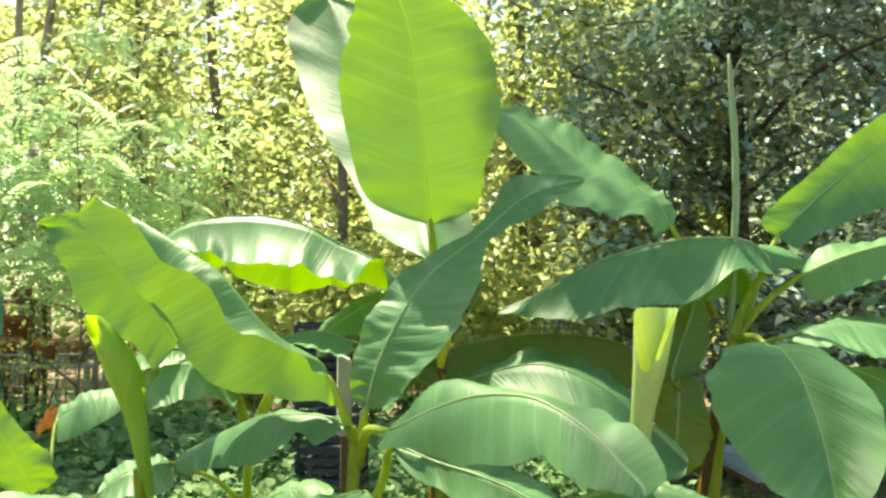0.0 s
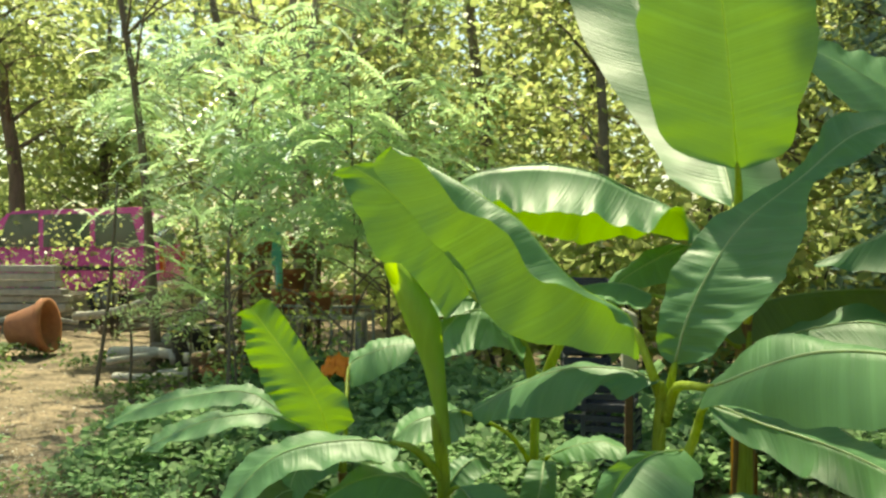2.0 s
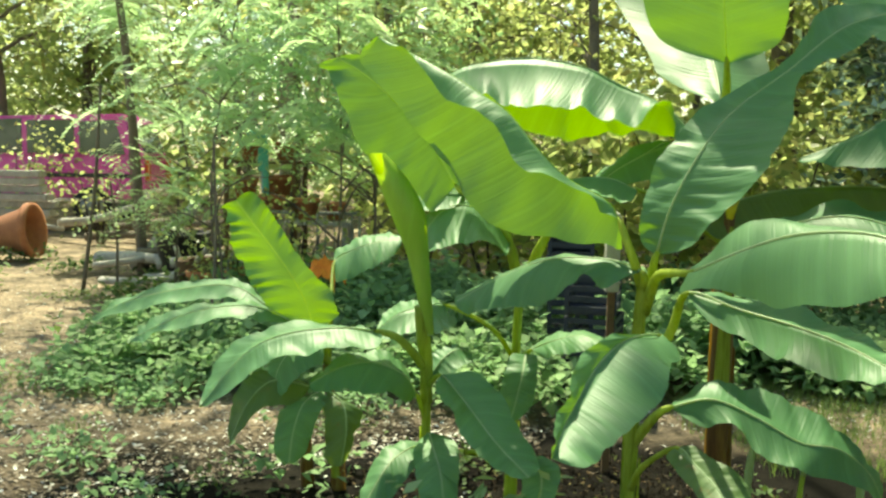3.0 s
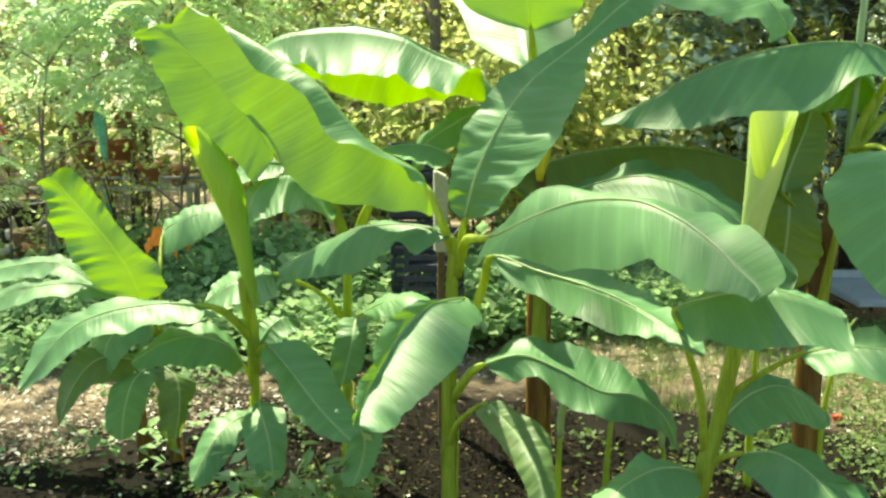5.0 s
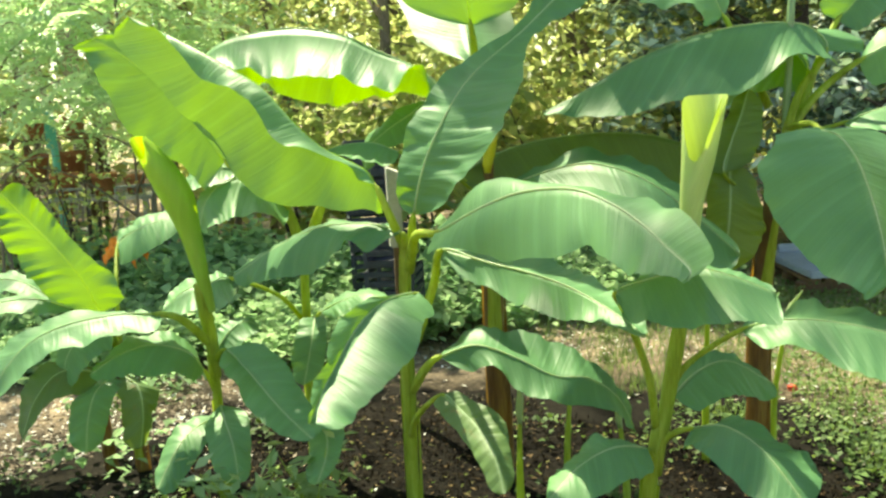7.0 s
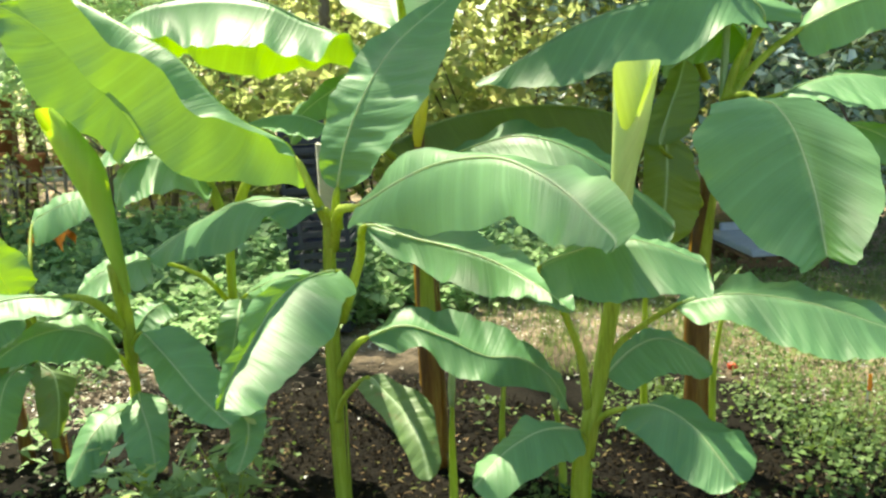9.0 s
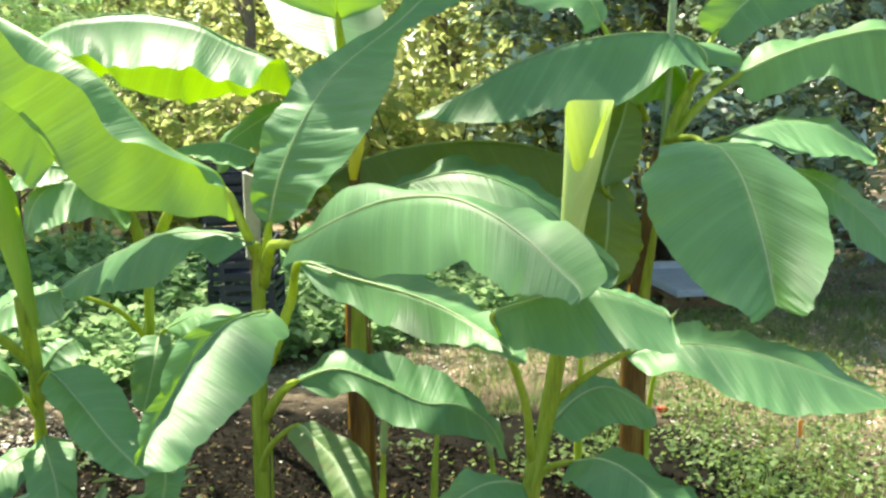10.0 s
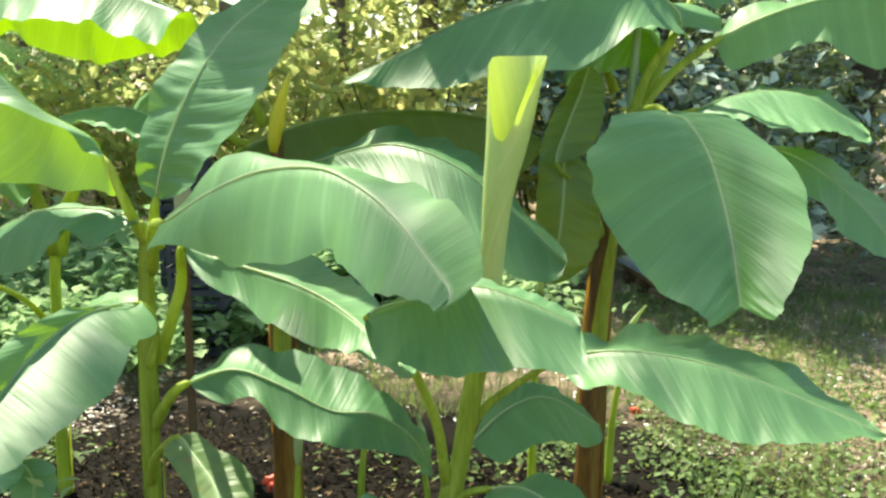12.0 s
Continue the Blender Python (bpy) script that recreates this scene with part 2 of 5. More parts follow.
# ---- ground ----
# stops near black: the bed's soil colour carries shade from the banana clump
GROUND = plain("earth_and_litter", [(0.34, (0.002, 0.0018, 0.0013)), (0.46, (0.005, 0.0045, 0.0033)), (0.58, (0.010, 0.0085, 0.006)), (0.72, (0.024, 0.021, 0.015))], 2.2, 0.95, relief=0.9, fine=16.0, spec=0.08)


def soil_with_bed_shade(m):
    """Mulch in the planted bed, darkened to paint in the clump's shade; paler trodden earth beyond it."""
    nt = m.node_tree
    bsdf = nt.nodes["Principled BSDF"]
    soil = bsdf.inputs["Base Color"].links[0].from_socket
    co = nt.nodes.new("ShaderNodeTexCoord").outputs["Object"]
    wobble = node(nt, "ShaderNodeTexNoise", [(co, "Vector")], Scale=0.7, Detail=5.0)
    centred = node(nt, "ShaderNodeVectorMath", [(co, "Vector")])
    centred.operation = "ADD"
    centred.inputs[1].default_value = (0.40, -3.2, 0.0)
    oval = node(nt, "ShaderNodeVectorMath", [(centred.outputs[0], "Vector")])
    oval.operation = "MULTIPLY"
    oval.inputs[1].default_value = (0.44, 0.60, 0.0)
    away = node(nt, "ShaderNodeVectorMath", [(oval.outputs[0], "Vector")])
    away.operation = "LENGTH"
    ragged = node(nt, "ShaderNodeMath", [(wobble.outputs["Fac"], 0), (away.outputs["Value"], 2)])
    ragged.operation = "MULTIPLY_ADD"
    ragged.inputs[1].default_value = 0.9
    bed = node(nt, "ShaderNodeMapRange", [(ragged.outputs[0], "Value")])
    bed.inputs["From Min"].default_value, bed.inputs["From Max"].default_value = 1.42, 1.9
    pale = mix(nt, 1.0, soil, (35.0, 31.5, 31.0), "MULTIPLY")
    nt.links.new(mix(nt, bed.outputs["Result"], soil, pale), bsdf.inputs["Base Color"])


soil_with_bed_shade(GROUND)


def rise(x, y):
    return 0.025 * noise.noise((x * 0.9, y * 0.9, 0)) + 0.012 * noise.noise((x * 3.1, y * 3.1, 5))


def ground_sheet():
    xs = np.concatenate([[-400, -120, -50, -25], np.linspace(-14, 9, 116), [14, 30, 60, 130, 400]])
    ys = np.concatenate([[-400, -120, -40, -12, -4], np.linspace(0, 14, 80), [17, 22, 30, 50, 120, 420]])
    verts = [(x, y, rise(x, y) if -14 <= x <= 9 and 0 <= y <= 14 else 0.0) for y in ys for x in xs]
    w = len(xs)
    faces = [(j * w + i, j * w + i + 1, (j + 1) * w + i + 1, (j + 1) * w + i) for j in range(len(ys) - 1) for i in range(w - 1)]
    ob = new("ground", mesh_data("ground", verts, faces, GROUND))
    return tagged(ob, "bare brown earth covered with dry leaf litter", "ground", kind="structure")


ground_sheet()


# ---- banana plants ----
def banana_plant(place, label):
    return thing("banana_plant", place, label, "banana plant", "banana plants in the clump")


def frame_at(tangent, ref):
    side = tangent.cross(ref).normalized()
    return side, side.cross(tangent)


def leaf(plant, label, ref, stalk, spine, halves, wave=0.014, freq=5.5, rib=1, notch=0.06, base=0.14, tears=(), slim=0.4, pleats=0.004, tip=0.28):
    """A banana leaf: the midrib's course, and at its inner stations, for each half, width, angle and sweep.
    wave and freq: ripples of the margin; tears: half, place along the leaf, depth; base and tip: length of the rounded ends."""
    up = Vector((0, 0, 1)) if ref == "z" else Vector((0, -1, 0))
    pts = [Vector(p) for p in spine]
    lefts, rights = [], []
    for i, (wl, al, sl, wr, ar, sr) in enumerate(halves, 1):
        ahead = (pts[i + 1] - pts[i - 1]).normalized()
        side, above = frame_at(ahead, up)
        for rows, w, a, s, sign in ((lefts, wl, al, sl, -1), (rights, wr, ar, sr, 1)):
            rows.append(w * (math.cos(radians(a)) * sign * side + math.sin(radians(a)) * above) + s * ahead)
    lefts, rights = [[rows[0] * 0.8, *rows, rows[-1] * 0.75] for rows in (lefts, rights)]
    rows = 56 if pleats < 0.01 else 120
    mid, left, right = spline(pts, rows), spline(lefts, rows), spline(rights, rows)
    seed = 7.3 * len(plant.children) + 3.1 * spine[0][0] + 1.7 * spine[0][2]
    arc = np.concatenate([[0], np.cumsum(np.linalg.norm(np.diff(mid, axis=0), axis=1))])
    across = 7
    wave = wave * min(1.0, 0.25 + arc[-1])
    verts, uvs = [], []
    for j in range(rows):
        u = j / (rows - 1)
        cap = 1.0
        if u < base:
            cap *= math.sin(0.5 * math.pi * (u + 0.004) / base) ** 0.75
        if u > 1 - tip:
            cap *= max(0.0, 1 - ((u - 1 + tip) / tip) ** 2.4) ** 0.62
        ahead = mid[min(j + 1, rows - 1)] - mid[max(j - 1, 0)]
        ahead /= np.linalg.norm(ahead)
        ring = []
        for sign, offs in ((-1, left), (1, right)):
            off = offs[j]
            width = np.linalg.norm(off)
            normal = np.cross(ahead, off) * sign
            normal = normal / (np.linalg.norm(normal) + 1e-9)
            edge = 1 - notch * (0.5 + 0.5 * noise.noise((u * 22, seed, sign))) - 1.5 * notch * max(0, noise.noise((u * 9, seed + 4, sign)))
            for half, where, depth in tears:
                if half == (sign > 0):
                    edge -= depth * math.exp(-((u - where) / 0.03) ** 2)
            line = []
            for k in range(1, across + 1):
                v = k / across
                ripple = wave * v ** 1.7 * (2.2 * noise.noise((u * freq * 1.2, seed, sign)) + 1.1 * noise.noise((u * freq * 3.1, seed + 9, sign))) * cap
                pleat = pleats * noise.noise((freq * 6 * (u - 0.06 * v), seed + 5, sign)) * math.sin(math.pi * min(1.0, v * 1.05)) * cap
                arch = width * 0.10 * (v - v * v) * 4 * 0.5
                p = mid[j] + off * cap * edge * v + normal * (ripple + pleat + arch)
                line.append((p, (arc[j], sign * v * width * cap)))
            ring.append(line)
        for p, uv in ring[0][::-1] + [(mid[j], (arc[j], 0.0))] + ring[1]:
            verts.append(p)
            uvs.append(uv)
    w = 2 * across + 1
    faces = [(j * w + i, j * w + i + 1, (j + 1) * w + i + 1, (j + 1) * w + i) for j in range(rows - 1) for i in range(w - 1)]
    blade = part("leaf", (verts, faces, uvs), BLADE_SHADE_OLIVE if "olive" in label else BLADE_OLD if "spots" in label or "withered" in label or "yellowing" in label else BLADE, plant, label)
    course = spline([*[Vector(p) for p in stalk], *pts], 40)
    thick = 0.018 if arc[-1] > 0.7 else 0.012
    first = len(stalk) / (len(stalk) + len(pts) - 1) * 39
    radii = [thick * (1 - 0.45 * i / max(first, 1)) if i <= first else thick * 0.55 * slim * (1 - 0.85 * ((i - first) / (39 - first)) ** 0.8) for i in range(40)]
    cut = max(2, int(first) + 1)
    part("stalk", tube(course[:cut + 1], radii[:cut + 1], 8), STALK, blade, "yellow-green leaf stalk")
    part("midrib", tube(course[cut:], radii[cut:], 8), (STALK, RIB, RIB_BACKLIT)[rib], blade, "pale green midrib")
    return blade


def pseudostem(plant, path, low, high, material, sheaths=4):
    """A stem of wrapped leaf sheaths: a tapering core with overlapping sheath edges."""
    course = spline(path, 24)
    radii = [low + (high - low) * (i / 23) ** 0.8 for i in range(24)]
    part("stem", tube(course, radii, 14, 0.05), material, plant)
    for s in range(sheaths):
        turn0 = s * 2.4
        verts, faces = [], []
        a0, b0 = int(1 + s * 3), int(min(23, 10 + s * 5))
        for i in range(a0, b0 + 1):
            f = (i - a0) / (b0 - a0)
            span = 1.5 * (1 - 0.75 * f)
            for k in range(7):
                a = turn0 + 0.35 * f + span * (k / 6 - 0.5)
                r = radii[i] * 1.06 + 0.005 * (1 - abs(k / 3 - 1)) + 0.006 * f
                verts.append(course[i] + np.array([r * math.cos(a), r * math.sin(a), 0]))
        rows = b0 - a0 + 1
        faces = [(j * 7 + k, j * 7 + k + 1, (j + 1) * 7 + k + 1, (j + 1) * 7 + k) for j in range(rows - 1) for k in range(6)]
        part("sheath", (verts, faces), material if s < 2 else STALK, plant)


def rolled_leaf(plant, path, radii, label, opening=0.5, material=BLADE_YOUNG):
    """A young leaf still rolled into a scroll, its mouth cut open at a slant."""
    course = spline(path, 30)
    rad = spline([[r] for r in radii], 30)[:, 0]
    verts, faces, uvs = [], [], []
    n = 26
    for i in range(30):
        for k in range(n):
            f = k / (n - 1)
            a = 2 * math.pi * (1.45 * f) - 2.2
            # the rim dips towards the front, where the two margins part
            dip = opening * (0.5 + 0.5 * math.cos(a + 1.95)) ** 4
            s = i * (1 - dip)
            low, part_way = min(28, int(s)), s - min(28, int(s))
            p = course[low] * (1 - part_way) + course[low + 1] * part_way
            width = rad[low] * (1 - part_way) + rad[low + 1] * part_way
            r = width * (0.78 + 0.22 * f) * (1 + (0.16 * (s / 29) ** 4) * f)
            verts.append(p + np.array([r * math.cos(a), r * math.sin(a), 0]))
            uvs.append((f * 0.5, s / 29 * 0.9))
    faces = [(j * n + k, j * n + k + 1, (j + 1) * n + k + 1, (j + 1) * n + k) for j in range(29) for k in range(n - 1)]
    return part("leaf", (verts, faces, uvs), material, plant, label)


main = banana_plant((-0.375, 3.05, 0), "banana plant with a green stem and wide arching leaves")
tall = banana_plant((-0.095, 3.62, 0), "tall banana plant with a brown stem and a broad upright leaf")
right = banana_plant((0.885, 3.62, 0), "banana plant with a thick brown stem and a tall rolled spear")
small = banana_plant((0.33, 2.6, 0), "small banana plant with one leaf still rolled up")
young = banana_plant((-1.11, 3.3, 0), "young banana plant with a half unrolled bright leaf")
rear = banana_plant((-0.91, 3.9, 0), "slender banana plant with shaded leaves")
edge = banana_plant((-1.62, 3.78, 0), "young banana plant with one bright upright leaf and withered lower leaves")
pseudostem(main, [(-0.375, 3.05, -0.03), (-0.373, 3.05, 0.36), (-0.366, 3.05, 0.8), (-0.352, 3.04, 1.06)], 0.024, 0.019, STALK)
pseudostem(tall, [(-0.095, 3.62, -0.03), (-0.098, 3.62, 0.6), (-0.10, 3.62, 1.05), (-0.10, 3.61, 1.27)], 0.046, 0.03, STEM_BROWN)
pseudostem(right, [(0.885, 3.62, -0.03), (0.90, 3.62, 0.6), (0.93, 3.6, 0.98), (0.975, 3.6, 1.3)], 0.046, 0.03, STEM_BROWN)
pseudostem(small, [(0.33, 2.6, -0.03), (0.345, 2.6, 0.33), (0.365, 2.6, 0.5), (0.378, 2.6, 0.58)], 0.025, 0.016, STALK, 3)
pseudostem(young, [(-1.11, 3.3, -0.03), (-1.106, 3.3, 0.35), (-1.104, 3.3, 0.69)], 0.021, 0.015, STALK, 3)
pseudostem(rear, [(-0.91, 3.9, -0.03), (-0.904, 3.9, 0.4), (-0.885, 3.9, 0.97)], 0.024, 0.017, STALK, 3)
pseudostem(edge, [(-1.62, 3.78, -0.03), (-1.635, 3.78, 0.15), (-1.676, 3.78, 0.54)], 0.030, 0.02, STEM_BROWN, 3)
side_shoot = thing("banana_shoot", (-1.76, 3.78, 0), "short reddish-brown banana shoot cut off", "banana shoot")
part("stem", tube([(-1.755, 3.78, -0.03), (-1.765, 3.78, 0.12), (-1.77, 3.78, 0.26)], [0.03, 0.027, 0.02], 12, 0.05), STEM_BROWN, side_shoot)
part("spear", tube(spline([(0.985, 3.61, 1.25), (1.008, 3.62, 1.7), (1.014, 3.62, 1.98), (0.991, 3.62, 2.40)], 24),
                   [0.013] * 20 + [0.011, 0.010, 0.008, 0.005], 10, 0.12), SPEAR, right, "tall rolled pale green leaf spear")
part("yellow_sheath", tube(spline([(-0.094, 3.52, 1.224), (-0.079, 3.52, 1.34), (-0.04, 3.52, 1.457)], 8), [0.010, 0.018, 0.021, 0.020, 0.018, 0.014, 0.009, 0.003], 10, 0.25), YELLOW, tall, "yellow dying leaf sheath")
part("leaf_stalk", tube(spline([(0.366, 2.6, 0.44), (0.405, 2.6, 0.66), (0.455, 2.6, 0.93)], 10), [0.020, 0.020, 0.020, 0.020, 0.020, 0.021, 0.021, 0.022, 0.022, 0.021], 10, 0.08), STALK, small)
part("leaf_stalk", tube(spline([(-1.104, 3.3, 0.55), (-1.108, 3.29, 0.72), (-1.122, 3.27, 0.90)], 10), [0.023, 0.022, 0.022, 0.023, 0.024, 0.024, 0.025, 0.025, 0.025, 0.024], 10, 0.08), STALK, young)
rolled_leaf(small, [(0.447, 2.6, 0.86), (0.463, 2.6, 0.989), (0.466, 2.6, 1.076), (0.475, 2.6, 1.197), (0.493, 2.6, 1.317), (0.510, 2.605, 1.478)], [0.017, 0.022, 0.026, 0.033, 0.045, 0.056], "pale rolled leaf with a bright open mouth", 0.22)
rolled_leaf(young, [(-1.091, 3.28, 0.797), (-1.109, 3.26, 0.94), (-1.132, 3.25, 1.082), (-1.164, 3.23, 1.223), (-1.21, 3.21, 1.332), (-1.271, 3.2, 1.428)], [0.016, 0.028, 0.04, 0.062, 0.054, 0.03], "bright young leaf still rolled into a scroll", 0.16, BLADE_SCROLL)
for x, y, h, lean in [(-0.02, 3.2, 0.40, 0.01), (0.15, 3.35, 0.42, 0.02), (0.36, 3.3, 0.34, -0.02), (0.72, 3.75, 0.75, 0.02), (1.02, 3.9, 0.5, 0.05)]:
    sucker = thing("banana_shoot", (x, y, 0), "slim green banana sucker at the foot of the clump", "banana shoot", "banana suckers")
    part("stem", tube(spline([(x, y, -0.03), (x + 0.2 * lean, y, h * 0.5), (x + lean, y, h)], 10), [0.017 - 0.0011 * i for i in range(10)], 10, 0.06), STALK, sucker)
    part("spear", tube(spline([(x + lean, y, h - 0.02), (x + 1.3 * lean, y - 0.01, h + 0.09), (x + 2.2 * lean, y - 0.03, h + 0.17)], 8), [0.008, 0.012, 0.013, 0.012, 0.010, 0.007, 0.004, 0.001], 8, 0.15), RIB, sucker)
for path in ([(-0.884, 3.89, 0.86), (-0.912, 3.87, 1.009), (-0.943, 3.85, 1.125), (-0.985, 3.85, 1.21)], [(-0.868, 3.89, 0.86), (-0.827, 3.86, 1.008), (-0.776, 3.85, 1.113), (-0.742, 3.85, 1.19)]):
    part("leaf_stalk", tube(spline(path, 12), [0.026 - 0.0011 * i for i in range(12)], 10, 0.06), STALK, rear)
leaf(tall, "broad upright banana leaf glowing yellow-green against the sun", 'y',
     [(-0.128, 3.6, 1.529), (-0.125, 3.56, 1.671)],
     [(-0.13, 3.5, 1.753), (-0.148, 3.47, 1.947), (-0.178, 3.45, 2.246), (-0.211, 3.43, 2.466), (-0.282, 3.41, 2.663)],
     [(0.271, -11, 0.03, 0.221, -12, -0.045),
      (0.306, -10, 0.05, 0.316, -8, -0.061),
      (0.222, -12, 0.079, 0.273, -7, -0.091)], slim=0.14, wave=0.012, rib=2, tears=((0, 0.55, 0.05), (0, 0.68, 0.07), (0, 0.80, 0.10)))
leaf(tall, "upright banana leaf with pale sunlit upper face", 'z',
     [(-0.128, 3.6, 1.529)],
     [(-0.141, 3.6, 1.633), (-0.197, 3.92, 1.862), (-0.411, 4.42, 2.313), (-0.568, 4.78, 2.661), (-0.765, 5.15, 3.09)],
     [(0.227, -38, 0.207, 0.188, 5, -0.158),
      (0.306, -45, 0.337, 0.28, 22, -0.156),
      (0.297, -43, 0.445, 0.246, 32, -0.137)], wave=0.012, notch=0.02)
leaf(tall, "long arching banana leaf with pale blue-green upper face and wavy edge", 'z',
     [(-0.131, 3.62, 1.301), (-0.183, 3.58, 1.41)],
     [(-0.24, 3.55, 1.528), (-0.342, 3.6, 1.618), (-0.498, 3.68, 1.693), (-0.634, 3.73, 1.761), (-0.824, 3.8, 1.803), (-1.016, 3.84, 1.796), (-1.16, 3.85, 1.761), (-1.281, 3.85, 1.67)],
     [(0.074, -10, -0.072, 0.23, -37, 0.012),
      (0.175, -37, -0.136, 0.306, -43, 0.005),
      (0.218, -40, -0.126, 0.363, -52, 0.029),
      (0.295, -48, -0.115, 0.371, -58, 0.081),
      (0.254, -45, -0.07, 0.298, -47, 0.102),
      (0.187, -43, -0.036, 0.204, -34, 0.073)], wave=0.034, freq=8, slim=0.3, base=0.08, tip=0.12)
leaf(tall, "mid-green banana leaf pointing sideways", 'z',
     [(-0.132, 3.65, 1.299)],
     [(-0.287, 3.75, 1.485), (-0.416, 3.8, 1.434), (-0.563, 3.85, 1.336), (-0.602, 3.85, 1.234)],
     [(0.061, 128, 0.022, 0.109, -102, -0.038),
      (0.069, 124, 0.009, 0.076, -117, -0.019)])
leaf(tall, "pale arching banana leaf", 'z',
     [(-0.179, 3.6, 1.24), (-0.297, 3.5, 1.294)],
     [(-0.41, 3.5, 1.318), (-0.503, 3.5, 1.354), (-0.607, 3.5, 1.354), (-0.714, 3.5, 1.328)],
     [(0.161, -22, -0.029, 0.204, -11, 0.023),
      (0.156, -15, -0.007, 0.202, -9, 0.04)])
# the dull olive of this blade is painted shade
leaf(tall, "long arching banana leaf, its shade painted dull olive-green", 'z',
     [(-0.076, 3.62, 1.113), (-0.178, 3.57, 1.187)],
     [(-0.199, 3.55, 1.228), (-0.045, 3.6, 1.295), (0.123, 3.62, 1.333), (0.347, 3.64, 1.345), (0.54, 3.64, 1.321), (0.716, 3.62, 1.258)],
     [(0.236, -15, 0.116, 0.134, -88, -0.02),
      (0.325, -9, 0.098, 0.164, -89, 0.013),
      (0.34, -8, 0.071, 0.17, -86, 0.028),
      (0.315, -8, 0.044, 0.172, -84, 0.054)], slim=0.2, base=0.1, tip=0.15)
leaf(tall, "striped sunlit banana leaf with pale midrib", 'z',
     [(-0.069, 3.6, 1.089)],
     [(-0.036, 3.5, 1.159), (0.088, 3.4, 1.222), (0.25, 3.3, 1.26), (0.4, 3.2, 1.222), (0.528, 3.12, 1.133), (0.701, 3.05, 0.973)],
     [(0.153, 16, -0.041, 0.193, -36, 0.135),
      (0.197, 10, -0.068, 0.305, -37, 0.175),
      (0.191, 4, -0.083, 0.282, -31, 0.189),
      (0.153, 1, 0.018, 0.194, -27, 0.167)], rib=1)
leaf(tall, "arching banana leaf with sunlit pale upper face", 'z',
     [(1.016, 3.95, 1.396), (0.914, 4.0, 1.652)],
     [(0.851, 4.0, 1.766), (0.798, 4.0, 1.862), (0.719, 4.02, 1.923), (0.618, 4.06, 1.984), (0.518, 4.1, 2.03), (0.402, 4.15, 2.119), (0.278, 4.2, 2.211), (0.128, 4.25, 2.305)],
     [(0.287, -24, -0.032, 0.222, 17, -0.014),
      (0.444, -17, -0.067, 0.358, 10, 0.025),
      (0.5, -15, -0.099, 0.364, 11, 0.057),
      (0.533, -13, -0.132, 0.365, 13, 0.109),
      (0.526, -11, -0.149, 0.355, 9, 0.125),
      (0.523, -13, -0.15, 0.314, 13, 0.09)], slim=0.3, wave=0.02, base=0.08, tip=0.15)
leaf(main, "corrugated dark green banana leaf rising with pale midrib", 'z',
     [(-0.328, 3.05, 1.021), (-0.325, 3.02, 1.089)],
     [(-0.314, 3.0, 1.15), (-0.279, 3.0, 1.286), (-0.209, 3.02, 1.436), (-0.115, 3.08, 1.57), (0.046, 3.2, 1.702), (0.213, 3.3, 1.843), (0.42, 3.4, 1.909)],
     [(0.097, 38, -0.067, 0.174, -36, -0.012),
      (0.142, 24, -0.063, 0.263, -22, 0.013),
      (0.122, 7, -0.031, 0.221, -10, 0.007),
      (0.055, 26, 0.037, 0.068, -25, -0.016),
      (0.132, 31, 0.033, 0.094, -46, -0.015)], wave=0.012, rib=1, freq=9, slim=0.4, pleats=0.012)
leaf(main, "huge folded banana leaf glowing yellow-green with pale upper edge", 'z',
     [(-0.355, 3.05, 1.033), (-0.382, 3.0, 1.124)],
     [(-0.431, 3.0, 1.249), (-0.469, 3.02, 1.299), (-0.593, 3.05, 1.364), (-0.686, 3.08, 1.445), (-0.8, 3.13, 1.565), (-0.905, 3.18, 1.63), (-1.017, 3.24, 1.693), (-1.189, 3.35, 1.776), (-1.36, 3.46, 1.851)],
     [(0.126, -108, -0.067, 0.034, -147, 0.018),
      (0.223, -112, -0.054, 0.06, -137, 0.03),
      (0.371, -110, -0.017, 0.095, -130, -0.001),
      (0.417, -106, 0.081, 0.069, -149, -0.016),
      (0.34, -107, 0.159, 0.074, -141, -0.022),
      (0.263, -104, 0.174, 0.076, -138, -0.026),
      (0.149, -93, 0.225, 0.024, -151, -0.049)], slim=0.14, rib=2, wave=0.022, freq=5, base=0.02, tip=0.10, notch=0.03)
leaf(main, "torn-off half of a large leaf glowing yellow-green", 'z',
     [(-0.952, 3.42, 1.263)],
     [(-1.067, 3.5, 1.319), (-1.162, 3.52, 1.46), (-1.297, 3.56, 1.598), (-1.455, 3.62, 1.72), (-1.598, 3.68, 1.797)],
     [(0.213, -104, -0.051, 0.122, 85, -0.038),
      (0.263, -97, 0.064, 0.129, 89, -0.064),
      (0.113, -94, 0.159, 0.086, 91, -0.069)], slim=0.14, rib=2, wave=0.02, base=0.06, tip=0.12)
